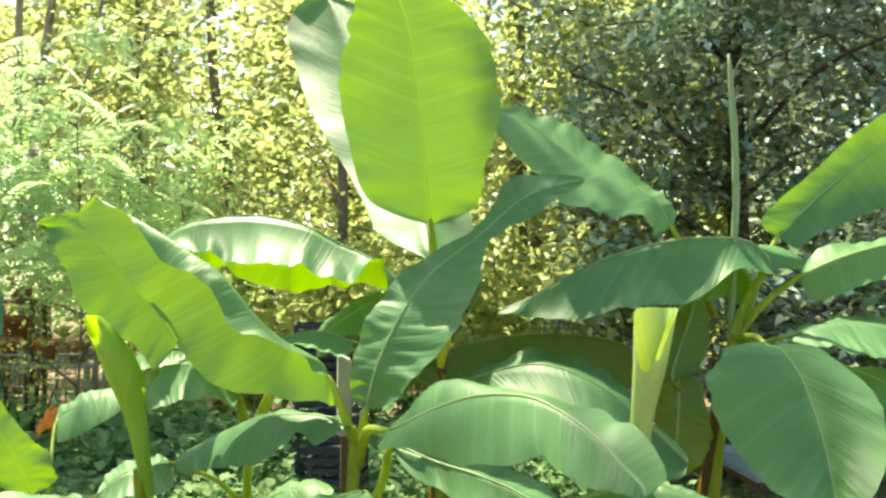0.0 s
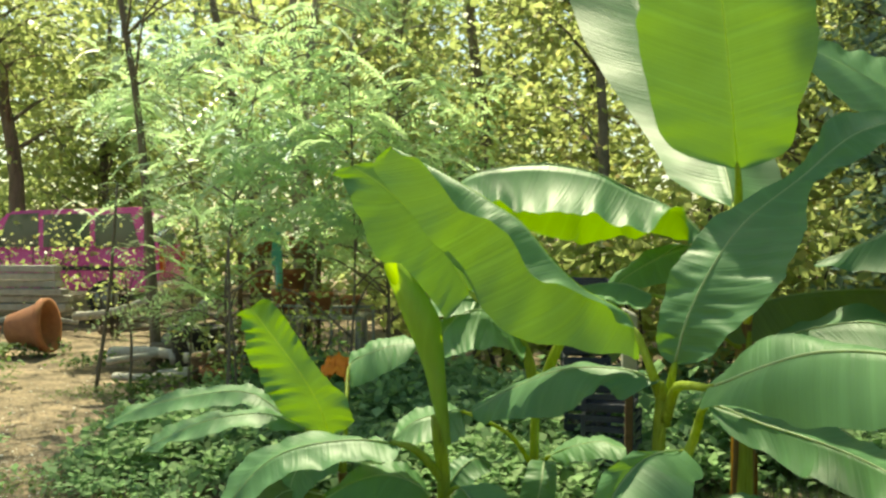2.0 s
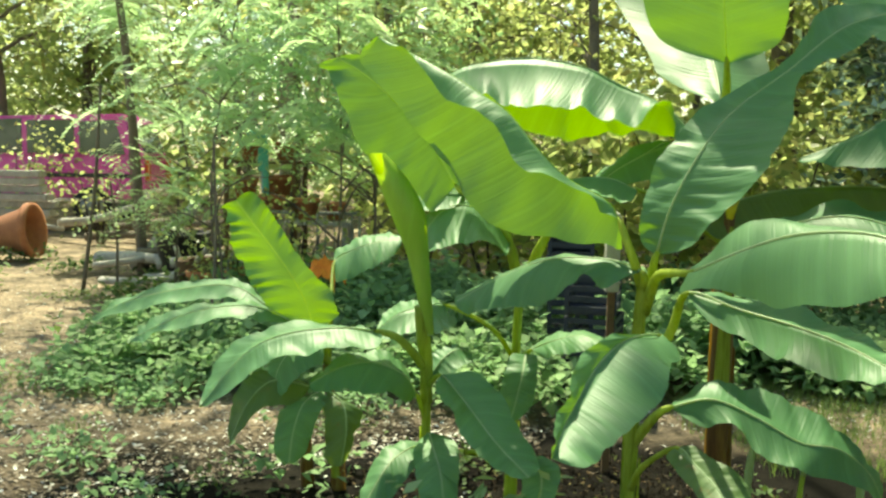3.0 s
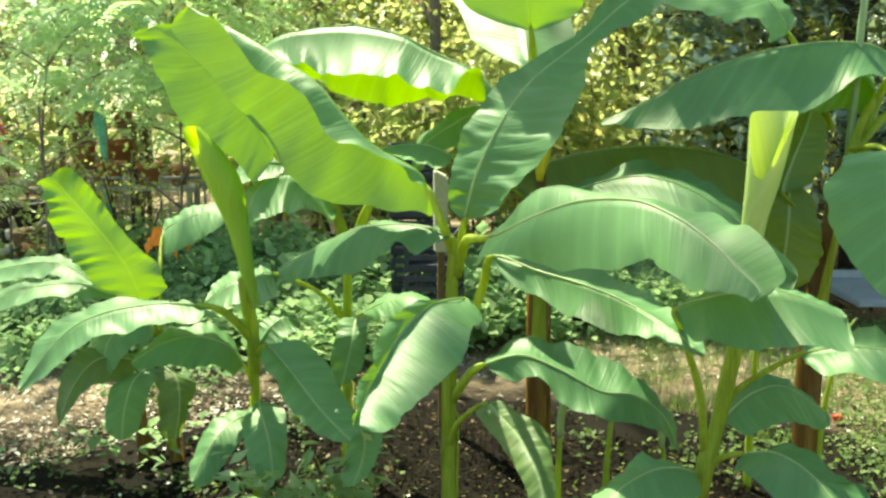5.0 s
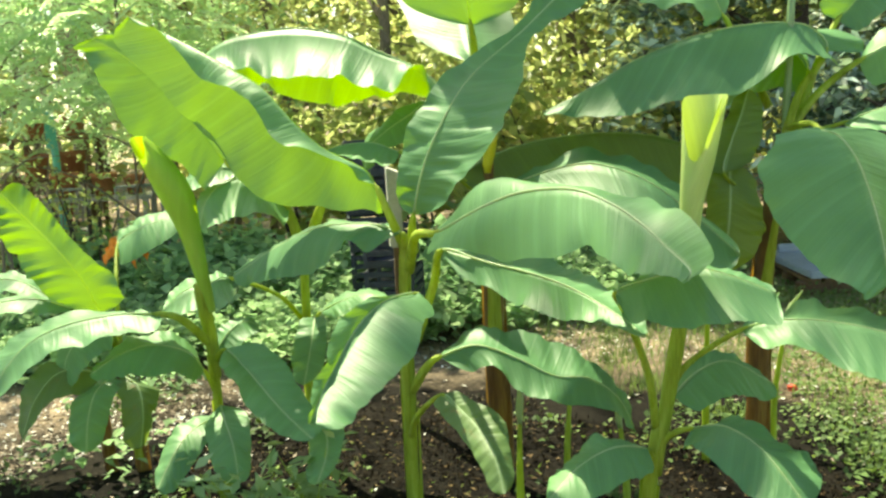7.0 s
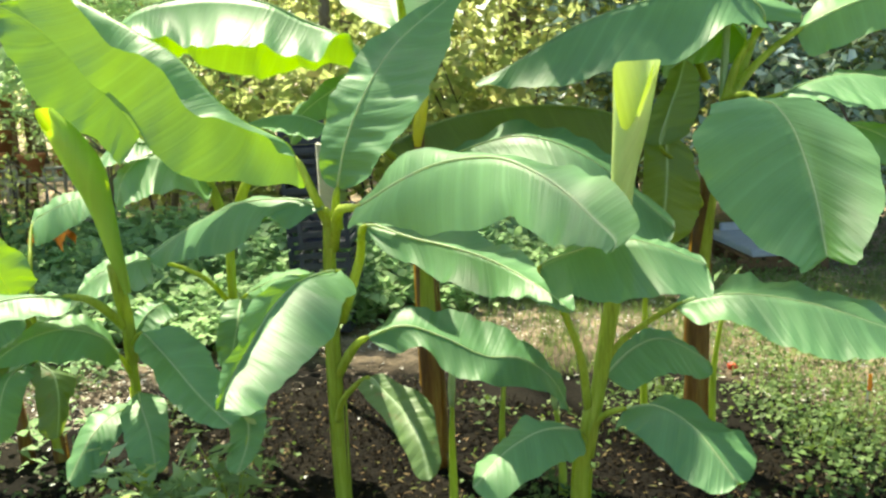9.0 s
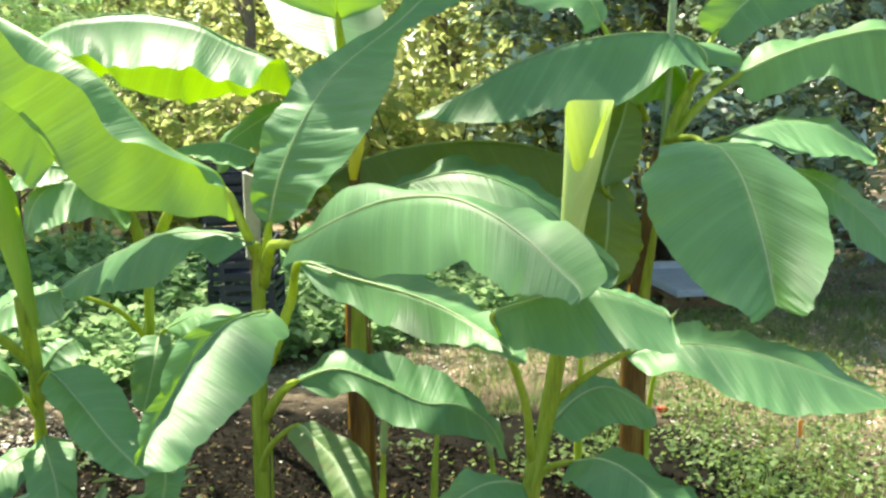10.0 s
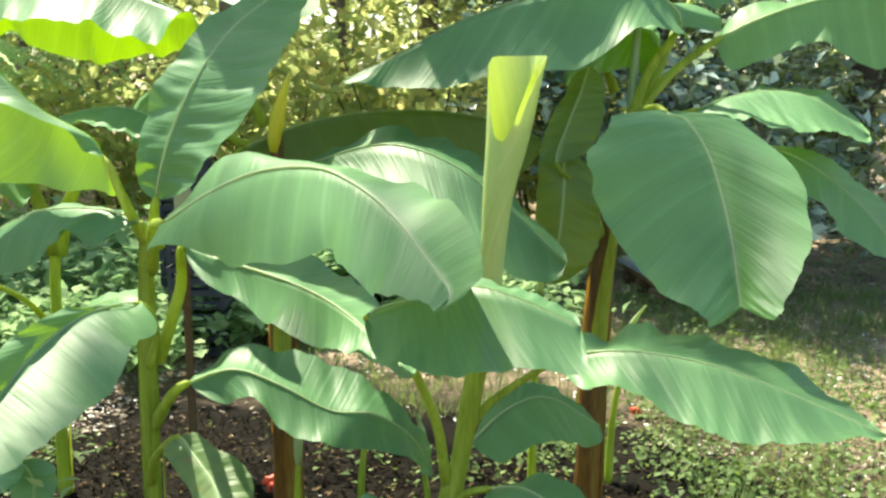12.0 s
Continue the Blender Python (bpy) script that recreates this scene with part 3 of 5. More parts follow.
leaf(main, "wide grey-green banana leaf with waxy face and pale midrib", 'z',
     [(-0.345, 3.04, 0.96), (-0.31, 2.95, 1.08), (-0.26, 2.8, 1.115)],
     [(-0.21, 2.65, 1.138), (-0.089, 2.5, 1.215), (0.02, 2.4, 1.265), (0.139, 2.25, 1.285), (0.216, 2.13, 1.264), (0.271, 2.02, 1.23), (0.311, 1.92, 1.192), (0.338, 1.84, 1.165), (0.329, 1.8, 1.15)],
     [(0.099, -122, -0.083, 0.11, 144, -0.106),
      (0.182, -116, -0.04, 0.094, 154, -0.121),
      (0.178, -113, 0.036, 0.099, -172, -0.114),
      (0.119, -121, 0.068, 0.097, -172, -0.07),
      (0.099, -127, 0.077, 0.081, 170, -0.036),
      (0.062, -142, 0.061, 0.074, 149, -0.01),
      (0.032, -174, 0.039, 0.059, 141, 0.016)], wave=0.016, rib=1, slim=0.5, notch=0.06, base=0.06, tip=0.10, tears=((0, 0.22, 0.06), (0, 0.46, 0.20)))
leaf(main, "banana leaf with a bright sunlit patch", 'z',
     [(-0.333, 3.02, 0.735), (-0.258, 2.97, 0.933)],
     [(-0.218, 2.85, 1.056), (-0.088, 2.75, 1.033), (0.034, 2.63, 1.02), (0.128, 2.5, 1.008), (0.202, 2.36, 0.991), (0.26, 2.25, 0.968), (0.292, 2.15, 0.953)],
     [(0.12, 1, -0.061, 0.076, -54, 0.062),
      (0.144, 5, -0.075, 0.104, -50, 0.042),
      (0.122, 0, -0.066, 0.091, -50, 0.064),
      (0.092, -6, -0.064, 0.058, -35, 0.048),
      (0.048, -9, -0.033, 0.024, -22, 0.047)], wave=0.018, rib=1, slim=0.4, notch=0.08, base=0.08, tip=0.12)
leaf(main, "drooping grey-green banana leaf with sunlit tip and pale midrib", 'z',
     [(-0.35, 3.0, 0.727), (-0.317, 2.95, 0.831)],
     [(-0.284, 2.7, 0.956), (-0.365, 2.6, 0.958), (-0.424, 2.48, 0.914), (-0.459, 2.34, 0.852), (-0.475, 2.22, 0.814), (-0.487, 2.13, 0.773)],
     [(0.029, 105, 0.096, 0.138, -163, -0.019),
      (0.051, 112, 0.081, 0.185, -165, 0.018),
      (0.044, 90, 0.06, 0.161, -173, 0.039),
      (0.026, 100, 0.034, 0.106, -178, 0.051)], pleats=0.002, wave=0.014, rib=1, slim=0.4, base=0.14, tip=0.10, notch=0.05)
leaf(main, "small drooping banana leaf with brown spots", 'z',
     [(-0.362, 3.0, 0.422), (-0.325, 2.9, 0.524)],
     [(-0.23, 2.75, 0.636), (-0.177, 2.68, 0.614), (-0.121, 2.6, 0.582), (-0.073, 2.5, 0.536), (-0.049, 2.42, 0.466)],
     [(0.05, -143, -0.022, 0.048, 141, 0.02),
      (0.055, -136, -0.01, 0.081, 157, 0.009),
      (0.05, -145, -0.002, 0.056, -164, -0.016)], base=0.08, tip=0.14, wave=0.01)
leaf(main, "low arching banana leaf with pale folded edge", 'z',
     [(-0.366, 3.05, 0.545), (-0.299, 3.0, 0.652)],
     [(-0.25, 2.98, 0.69), (-0.137, 2.97, 0.726), (-0.016, 2.93, 0.695), (0.106, 2.9, 0.64), (0.209, 2.9, 0.63), (0.301, 2.95, 0.552), (0.357, 3.0, 0.433)],
     [(0.122, 7, -0.054, 0.082, -45, 0.063),
      (0.138, 13, -0.092, 0.105, -37, 0.056),
      (0.163, 26, -0.063, 0.102, -37, 0.008),
      (0.124, 21, 0.013, 0.09, -61, -0.001),
      (0.069, 39, 0.019, 0.057, -57, 0.042)], wave=0.014, freq=6, rib=1, slim=0.4, base=0.08, tip=0.12)
leaf(main, "shaded banana leaf hanging in folds", 'z',
     [(-0.35, 3.05, 1.015)],
     [(-0.359, 3.0, 1.092), (-0.471, 3.05, 1.118), (-0.658, 3.15, 1.098), (-0.842, 3.25, 1.017), (-1.005, 3.3, 0.917)],
     [(0.179, -167, 0.098, 0.115, -143, 0.025),
      (0.201, -176, 0.163, 0.17, -126, 0.008),
      (0.196, 174, 0.189, 0.141, -131, 0.009)], slim=0.4, wave=0.02)
leaf(right, "long arching banana leaf with fine pale stripes", 'z',
     [(0.969, 3.6, 1.244), (1.036, 3.6, 1.457)],
     [(1.137, 3.62, 1.602), (1.088, 3.63, 1.679), (1.001, 3.62, 1.705), (0.834, 3.58, 1.703), (0.632, 3.55, 1.667), (0.431, 3.52, 1.594), (0.251, 3.5, 1.497), (0.115, 3.5, 1.436)],
     [(0.133, -34, -0.087, 0.128, 45, -0.195),
      (0.185, -43, 0.031, 0.266, -3, -0.207),
      (0.273, -57, 0.093, 0.389, -11, -0.236),
      (0.249, -51, 0.163, 0.435, -13, -0.194),
      (0.199, -49, 0.162, 0.424, -15, -0.155),
      (0.07, -36, 0.073, 0.302, -13, -0.073)], slim=0.3, wave=0.02, base=0.06, tip=0.14)
leaf(right, "broad hanging banana leaf facing out, pale midrib, sunlit edge", 'z',
     [(0.981, 3.55, 1.338), (0.969, 3.25, 1.361)],
     [(0.93, 3.0, 1.352), (0.971, 2.97, 1.333), (1.007, 2.92, 1.268), (1.023, 2.85, 1.174), (1.024, 2.76, 1.07), (1.012, 2.68, 0.995), (1.001, 2.62, 0.952)],
     [(0.223, -166, -0.062, 0.106, 145, 0.093),
      (0.332, -174, -0.013, 0.158, 131, 0.131),
      (0.314, 175, 0.072, 0.178, 136, 0.141),
      (0.206, 173, 0.137, 0.152, 133, 0.134),
      (0.106, 160, 0.123, 0.114, 120, 0.143)], wave=0.010, rib=1, slim=0.5, base=0.06, tip=0.08, notch=0.06)
leaf(right, "pale banana leaf arching over", 'z',
     [(1.002, 3.6, 1.328), (1.054, 3.5, 1.322)],
     [(1.124, 3.4, 1.35), (1.221, 3.4, 1.386), (1.335, 3.4, 1.405), (1.447, 3.35, 1.382), (1.593, 3.3, 1.281)],
     [(0.201, -5, 0.103, 0.208, -16, -0.02),
      (0.273, 2, 0.075, 0.273, -23, 0.027),
      (0.293, 6, 0.053, 0.203, -17, 0.085)])
leaf(right, "dull green drooping banana leaf", 'z',
     [(1.002, 3.6, 1.319), (1.159, 3.4, 1.301)],
     [(1.305, 3.3, 1.25), (1.399, 3.25, 1.207), (1.509, 3.2, 1.118), (1.609, 3.1, 0.979)],
     [(0.186, 7, 0.029, 0.132, -24, 0.01),
      (0.213, 3, 0.042, 0.137, -26, 0.051)])
leaf(right, "banana leaf arching outward on a long stalk", 'z',
     [(1.007, 3.62, 1.327), (1.134, 3.68, 1.457)],
     [(1.278, 3.7, 1.56), (1.422, 3.66, 1.633), (1.595, 3.62, 1.685), (1.757, 3.56, 1.705), (1.936, 3.5, 1.637)],
     [(0.253, 10, 0.026, 0.138, -70, -0.074),
      (0.301, 7, 0.03, 0.149, -61, -0.059),
      (0.271, 10, 0.029, 0.261, -72, -0.013)])
leaf(right, "banana leaf reaching up with lit edge", 'z',
     [(1.026, 3.62, 1.326), (1.171, 3.85, 1.559)],
     [(1.294, 4.0, 1.727), (1.434, 4.05, 1.855), (1.639, 4.15, 2.008), (1.902, 4.25, 2.192), (2.25, 4.3, 2.388)],
     [(0.104, 78, -0.143, 0.124, -40, -0.099),
      (0.1, 80, -0.137, 0.191, -57, -0.122),
      (0.119, 101, -0.065, 0.272, -68, -0.152)])
# the next two leaves carry their shade as an olive blade colour
leaf(right, "banana leaf by the stem, its shade painted olive-green", 'y',
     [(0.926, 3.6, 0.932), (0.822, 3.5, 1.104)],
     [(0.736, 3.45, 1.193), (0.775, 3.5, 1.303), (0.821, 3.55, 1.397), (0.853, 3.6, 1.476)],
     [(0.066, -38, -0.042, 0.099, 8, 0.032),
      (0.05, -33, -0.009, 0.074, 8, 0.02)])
leaf(right, "banana leaf hanging down, its dim backlight painted olive-yellow", 'y',
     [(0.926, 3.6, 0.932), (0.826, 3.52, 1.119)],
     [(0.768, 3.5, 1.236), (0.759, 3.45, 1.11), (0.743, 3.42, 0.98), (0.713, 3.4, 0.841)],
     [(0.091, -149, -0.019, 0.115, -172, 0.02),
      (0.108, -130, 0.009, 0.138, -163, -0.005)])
leaf(right, "pale banana leaf behind the stalks", 'z',
     [(1.03, 3.62, 1.326)],
     [(1.108, 3.75, 1.537), (1.07, 3.85, 1.604), (0.96, 3.95, 1.558), (0.854, 4.0, 1.464)],
     [(0.154, -60, -0.016, 0.142, 7, 0.084),
      (0.126, -54, 0.077, 0.178, 16, -0.008)])
leaf(small, "bright translucent banana leaf", 'z',
     [(0.372, 2.6, 0.57), (0.345, 2.52, 0.75), (0.27, 2.35, 0.96)],
     [(0.224, 2.1, 1.07), (0.3, 2.05, 1.109), (0.372, 2.0, 1.137), (0.445, 1.96, 1.125), (0.523, 1.93, 1.093)],
     [(0.063, 5, -0.032, 0.136, -37, 0.008),
      (0.066, -4, -0.027, 0.155, -45, 0.041),
      (0.06, -9, -0.013, 0.101, -34, 0.074)], slim=0.2, rib=1, wave=0.012, base=0.2, tip=0.10)
leaf(small, "banana leaf with fan of pale folds", 'z',
     [(0.402, 2.62, 0.64), (0.455, 2.6, 0.748)],
     [(0.595, 2.55, 0.86), (0.683, 2.5, 0.895), (0.783, 2.45, 0.901), (0.901, 2.4, 0.883), (1.026, 2.35, 0.842), (1.166, 2.3, 0.786)],
     [(0.205, 3, -0.039, 0.11, -33, 0.028),
      (0.261, 0, -0.031, 0.158, -27, 0.055),
      (0.242, -2, 0.012, 0.169, -25, 0.039),
      (0.175, 1, 0.041, 0.136, -11, 0.025)], wave=0.02, rib=1)
leaf(small, "low banana leaf with bright sunlit patch", 'z',
     [(0.367, 2.6, 0.499), (0.409, 2.58, 0.559)],
     [(0.456, 2.5, 0.607), (0.52, 2.42, 0.64), (0.59, 2.32, 0.616), (0.659, 2.2, 0.529)],
     [(0.109, -6, -0.02, 0.112, -23, 0.009),
      (0.141, -14, 0.031, 0.109, -34, 0.054)], rib=1)
leaf(small, "low shaded banana leaf", 'z',
     [(0.367, 2.6, 0.452)],
     [(0.338, 2.55, 0.533), (0.246, 2.5, 0.557), (0.147, 2.4, 0.546), (0.061, 2.3, 0.496)],
     [(0.068, 170, 0.005, 0.116, -156, 0.025),
      (0.098, -163, -0.044, 0.1, -155, 0.063)], rib=1)
leaf(small, "small dark banana leaf", 'z',
     [(0.386, 2.62, 0.584)],
     [(0.429, 2.65, 0.65), (0.524, 2.75, 0.694), (0.621, 2.8, 0.699), (0.755, 2.85, 0.612)],
     [(0.076, -1, 0.066, 0.106, -51, -0.013),
      (0.083, 8, 0.06, 0.104, -50, 0.055)])
leaf(young, "grey-green banana leaf drooping outward", 'z',
     [(-1.102, 3.3, 0.66), (-1.167, 3.2, 0.785)],
     [(-1.237, 3.15, 0.822), (-1.366, 3.1, 0.836), (-1.545, 3.05, 0.809), (-1.665, 3.0, 0.74), (-1.805, 2.95, 0.562)],
     [(0.138, -18, -0.077, 0.166, -4, 0.025),
      (0.147, -28, -0.055, 0.179, 3, 0.062),
      (0.119, -27, -0.021, 0.19, 8, 0.072)], wave=0.012)
leaf(young, "dark banana leaf curving down", 'z',
     [(-1.108, 3.3, 0.49)],
     [(-1.127, 3.25, 0.59), (-1.156, 3.2, 0.667), (-1.244, 3.12, 0.722), (-1.337, 3.05, 0.711), (-1.428, 3.0, 0.658)],
     [(0.112, -53, 0.026, 0.125, 25, -0.002),
      (0.127, -48, 0.039, 0.145, 7, -0.027),
      (0.077, -37, 0.049, 0.123, -2, 0.007)])
leaf(young, "drooping grey-green banana leaf", 'z',
     [(-1.104, 3.3, 0.607)],
     [(-1.023, 3.2, 0.675), (-0.919, 3.1, 0.621), (-0.78, 2.95, 0.54), (-0.645, 2.8, 0.488)],
     [(0.093, 168, 0.048, 0.116, 147, 0.047),
      (0.085, -170, 0.025, 0.093, 167, 0.038)], rib=1)
leaf(young, "small dark banana leaf", 'z',
     [(-1.103, 3.3, 0.617)],
     [(-1.09, 3.3, 0.649), (-1.055, 3.35, 0.705), (-1.015, 3.4, 0.728), (-0.976, 3.45, 0.705)],
     [(0.067, 4, 0.018, 0.081, -26, -0.032),
      (0.051, 11, 0.024, 0.077, -33, -0.013)])
leaf(young, "bluish low banana leaf hanging", 'z',
     [(-1.104, 3.3, 0.405)],
     [(-1.078, 3.25, 0.453), (-1.035, 3.15, 0.435), (-0.98, 3.05, 0.38), (-0.947, 2.98, 0.278)],
     [(0.075, -168, 0.026, 0.082, 158, 0.064),
      (0.085, -157, 0.019, 0.056, -174, 0.042)])
leaf(young, "low banana leaf hanging", 'z',
     [(-1.105, 3.3, 0.383)],
     [(-1.109, 3.25, 0.411), (-1.149, 3.15, 0.405), (-1.177, 3.05, 0.371), (-1.217, 2.95, 0.272)],
     [(0.07, 176, -0.03, 0.087, -155, 0.055),
      (0.084, -166, -0.017, 0.073, -138, 0.072)])
leaf(young, "dark ribbed low banana leaf", 'z',
     [(-0.943, 3.25, 0.399)],
     [(-0.701, 3.0, 0.484), (-0.639, 2.95, 0.462), (-0.626, 2.9, 0.405), (-0.652, 2.85, 0.322)],
     [(0.057, -144, -0.019, 0.063, 144, 0.022),
      (0.071, -168, 0.035, 0.048, -174, -0.004)])
leaf(rear, "pale banana leaf in the background of the clump", 'z',
     [(-0.902, 3.9, 0.957)],
     [(-0.926, 3.85, 1.094), (-1.035, 3.8, 1.207), (-1.136, 3.75, 1.226), (-1.213, 3.7, 1.154), (-1.254, 3.7, 1.042)],
     [(0.242, -25, -0.052, 0.16, 11, -0.005),
      (0.206, -40, 0.06, 0.164, 7, -0.021),
      (0.136, -30, 0.062, 0.168, 5, -0.001)])
leaf(rear, "dark small banana leaf", 'z',
     [(-0.908, 3.9, 0.981), (-1.016, 3.9, 1.173)],
     [(-1.127, 3.85, 1.27), (-1.218, 3.8, 1.27), (-1.303, 3.8, 1.227), (-1.366, 3.8, 1.182)],
     [(0.123, -30, 0.005, 0.145, 10, -0.053),
      (0.109, -23, -0.011, 0.155, 15, 0.019)])
leaf(rear, "low dark banana leaf", 'z',
     [(-0.902, 3.9, 0.594), (-0.983, 3.8, 0.739)],
     [(-1.149, 3.7, 0.838), (-1.203, 3.65, 0.833), (-1.302, 3.6, 0.811), (-1.381, 3.55, 0.744)],
     [(0.186, -22, 0.02, 0.151, -2, -0.043),
      (0.114, -28, 0.049, 0.215, -4, -0.023)])
leaf(rear, "low banana leaf", 'z',
     [(-0.894, 3.9, 0.569)],
     [(-0.821, 3.85, 0.653), (-0.714, 3.8, 0.709), (-0.612, 3.75, 0.741), (-0.514, 3.7, 0.727)],
     [(0.096, -140, 0.06, 0.128, 167, -0.083),
      (0.087, -142, 0.083, 0.135, -177, -0.067)])
leaf(rear, "hanging banana leaf in shade", 'z',
     [(-0.892, 3.9, 0.594)],
     [(-0.84, 3.8, 0.641), (-0.829, 3.7, 0.595), (-0.839, 3.65, 0.515), (-0.857, 3.6, 0.415)],
     [(0.07, 172, -0.009, 0.061, 164, -0.014),
      (0.074, 170, 0.019, 0.067, -166, -0.008)])
leaf(rear, "banana leaf behind a large leaf", 'z',
     [(-0.902, 3.9, 0.957), (-0.938, 3.9, 1.077)],
     [(-0.936, 3.9, 1.112), (-1.024, 3.95, 1.24), (-1.175, 4.0, 1.361), (-1.317, 4.0, 1.438)],
     [(0.086, -70, 0.019, 0.086, 45, 0.034),
      (0.081, -81, 0.038, 0.093, 53, 0.013)])
leaf(edge, "bright backlit young banana leaf standing up", 'z',
     [(-1.668, 3.78, 0.484), (-1.684, 3.77, 0.604)],
     [(-1.719, 3.75, 0.696), (-1.757, 3.72, 0.827), (-1.811, 3.69, 0.938), (-1.875, 3.67, 1.033), (-1.945, 3.64, 1.133), (-2.001, 3.6, 1.227)],
     [(0.166, -110, 0.047, 0.135, 125, -0.048),
      (0.17, -104, 0.067, 0.075, 86, 0.002),
      (0.141, -102, 0.086, 0.082, 79, 0.035),
      (0.091, -112, 0.056, 0.089, 92, 0.043)], slim=0.14, rib=2, wave=0.035, freq=8, notch=0.07, base=0.12, tip=0.10)
leaf(edge, "pale banana leaf stretching sideways", 'z',
     [(-1.676, 3.78, 0.555), (-1.773, 3.8, 0.663)],
     [(-1.951, 3.85, 0.739), (-2.164, 3.9, 0.828), (-2.445, 3.95, 0.796), (-2.774, 4.0, 0.709), (-2.974, 4.0, 0.613)],
     [(0.094, -21, -0.074, 0.132, -4, 0.105),
      (0.107, -33, -0.063, 0.136, 11, 0.107),
      (0.105, -27, -0.062, 0.101, 18, 0.035)])
leaf(edge, "pale low banana leaf stretching sideways", 'z',
     [(-1.676, 3.78, 0.555)],
     [(-1.805, 3.7, 0.727), (-1.959, 3.65, 0.791), (-2.19, 3.6, 0.762), (-2.43, 3.6, 0.656), (-2.513, 3.6, 0.602)],
     [(0.112, -12, -0.024, 0.164, -5, 0.033),
      (0.119, -27, -0.031, 0.159, 5, 0.068),
      (0.09, -28, -0.08, 0.104, 16, 0.042)])
leaf(edge, "drooping lower banana leaf, yellowing", 'z',
     [(-1.668, 3.78, 0.436)],
     [(-1.718, 3.7, 0.463), (-1.835, 3.6, 0.501), (-1.899, 3.5, 0.429), (-1.953, 3.45, 0.279)],
     [(0.108, -47, 0.079, 0.103, 17, 0.018),
      (0.047, -48, 0.101, 0.093, 14, -0.015)])
leaf(edge, "drooping lower banana leaf", 'z',
     [(-1.668, 3.78, 0.436)],
     [(-1.681, 3.7, 0.443), (-1.708, 3.6, 0.409), (-1.714, 3.52, 0.317), (-1.713, 3.48, 0.205)],
     [(0.068, 162, 0.061, 0.082, -165, -0.003),
      (0.075, 174, 0.033, 0.077, -148, 0.005)])
leaf(edge, "dark withered hanging banana leaf", 'y',
     [(-1.668, 3.78, 0.436)],
     [(-1.631, 3.7, 0.448), (-1.551, 3.65, 0.41), (-1.52, 3.6, 0.313), (-1.535, 3.58, 0.18)],
     [(0.085, 155, -0.003, 0.082, -104, 0.038),
      (0.1, -172, 0.047, 0.061, -105, 0.022)])
leaf(edge, "pale hanging banana leaf", 'z',
     [(-1.673, 3.78, 0.531)],
     [(-1.689, 3.75, 0.643), (-1.78, 3.7, 0.623), (-1.833, 3.65, 0.548), (-1.836, 3.6, 0.455)],
     [(0.124, 164, 0.078, 0.154, -151, 0.019),
      (0.112, -177, 0.019, 0.105, -172, 0.06)])
leaf(edge, "pale banana leaf behind", 'z',
     [(-1.676, 3.8, 0.526), (-1.706, 3.9, 0.795)],
     [(-1.769, 4.1, 0.938), (-1.683, 4.1, 0.992), (-1.565, 4.1, 1.034), (-1.448, 4.1, 1.051)],
     [(0.155, -130, -0.043, 0.159, 160, -0.067),
      (0.142, -135, -0.003, 0.154, 166, -0.057)])


# ---- trees ----
def leaf_cloud(centres, length, width, rng, droop=0.2, flat=0.0):
    """A four-cornered, slightly folded leaf at each centre."""
    n = len(centres)
    ahead = rng.normal(size=(n, 3))
    ahead[:, 2] = ahead[:, 2] * 0.6 - droop
    ahead /= np.linalg.norm(ahead, axis=1)[:, None]
    side = np.cross(ahead, rng.normal(size=(n, 3)) * (1 - flat) + [0, 0, 2.2 * flat])
    side /= np.linalg.norm(side, axis=1)[:, None]
    fold = np.cross(side, ahead)
    size = rng.uniform(0.6, 1.25, n)[:, None]
    a, s = ahead * length * size, side * width * size * 0.5
    lift = fold * width * 0.18 * size
    verts = np.stack([centres, centres + a * 0.42 + s + lift, centres + a, centres + a * 0.42 - s + lift], 1)
    return verts.reshape(-1, 3), np.arange(4 * n).reshape(-1, 4)


def fast_mesh(name, verts, quads, material):
    me = bpy.data.meshes.new(name)
    verts, quads = np.asarray(verts, np.float32), np.asarray(quads, np.int32)
    me.vertices.add(len(verts))
    me.vertices.foreach_set("co", verts.ravel())
    me.loops.add(quads.size)
    me.loops.foreach_set("vertex_index", quads.ravel())
    me.polygons.add(len(quads))
    me.polygons.foreach_set("loop_start", np.arange(0, quads.size, quads.shape[1], dtype=np.int32))
    me.update(calc_edges=True)
    me.validate()
    me.materials.append(material)
    return me


def cloud_part(name, verts, quads, material, parent, label=""):
    ob = new(name, fast_mesh(name, verts - np.array(base_of(parent)), quads, material))
    ob.parent = parent
    return tagged(ob, label)


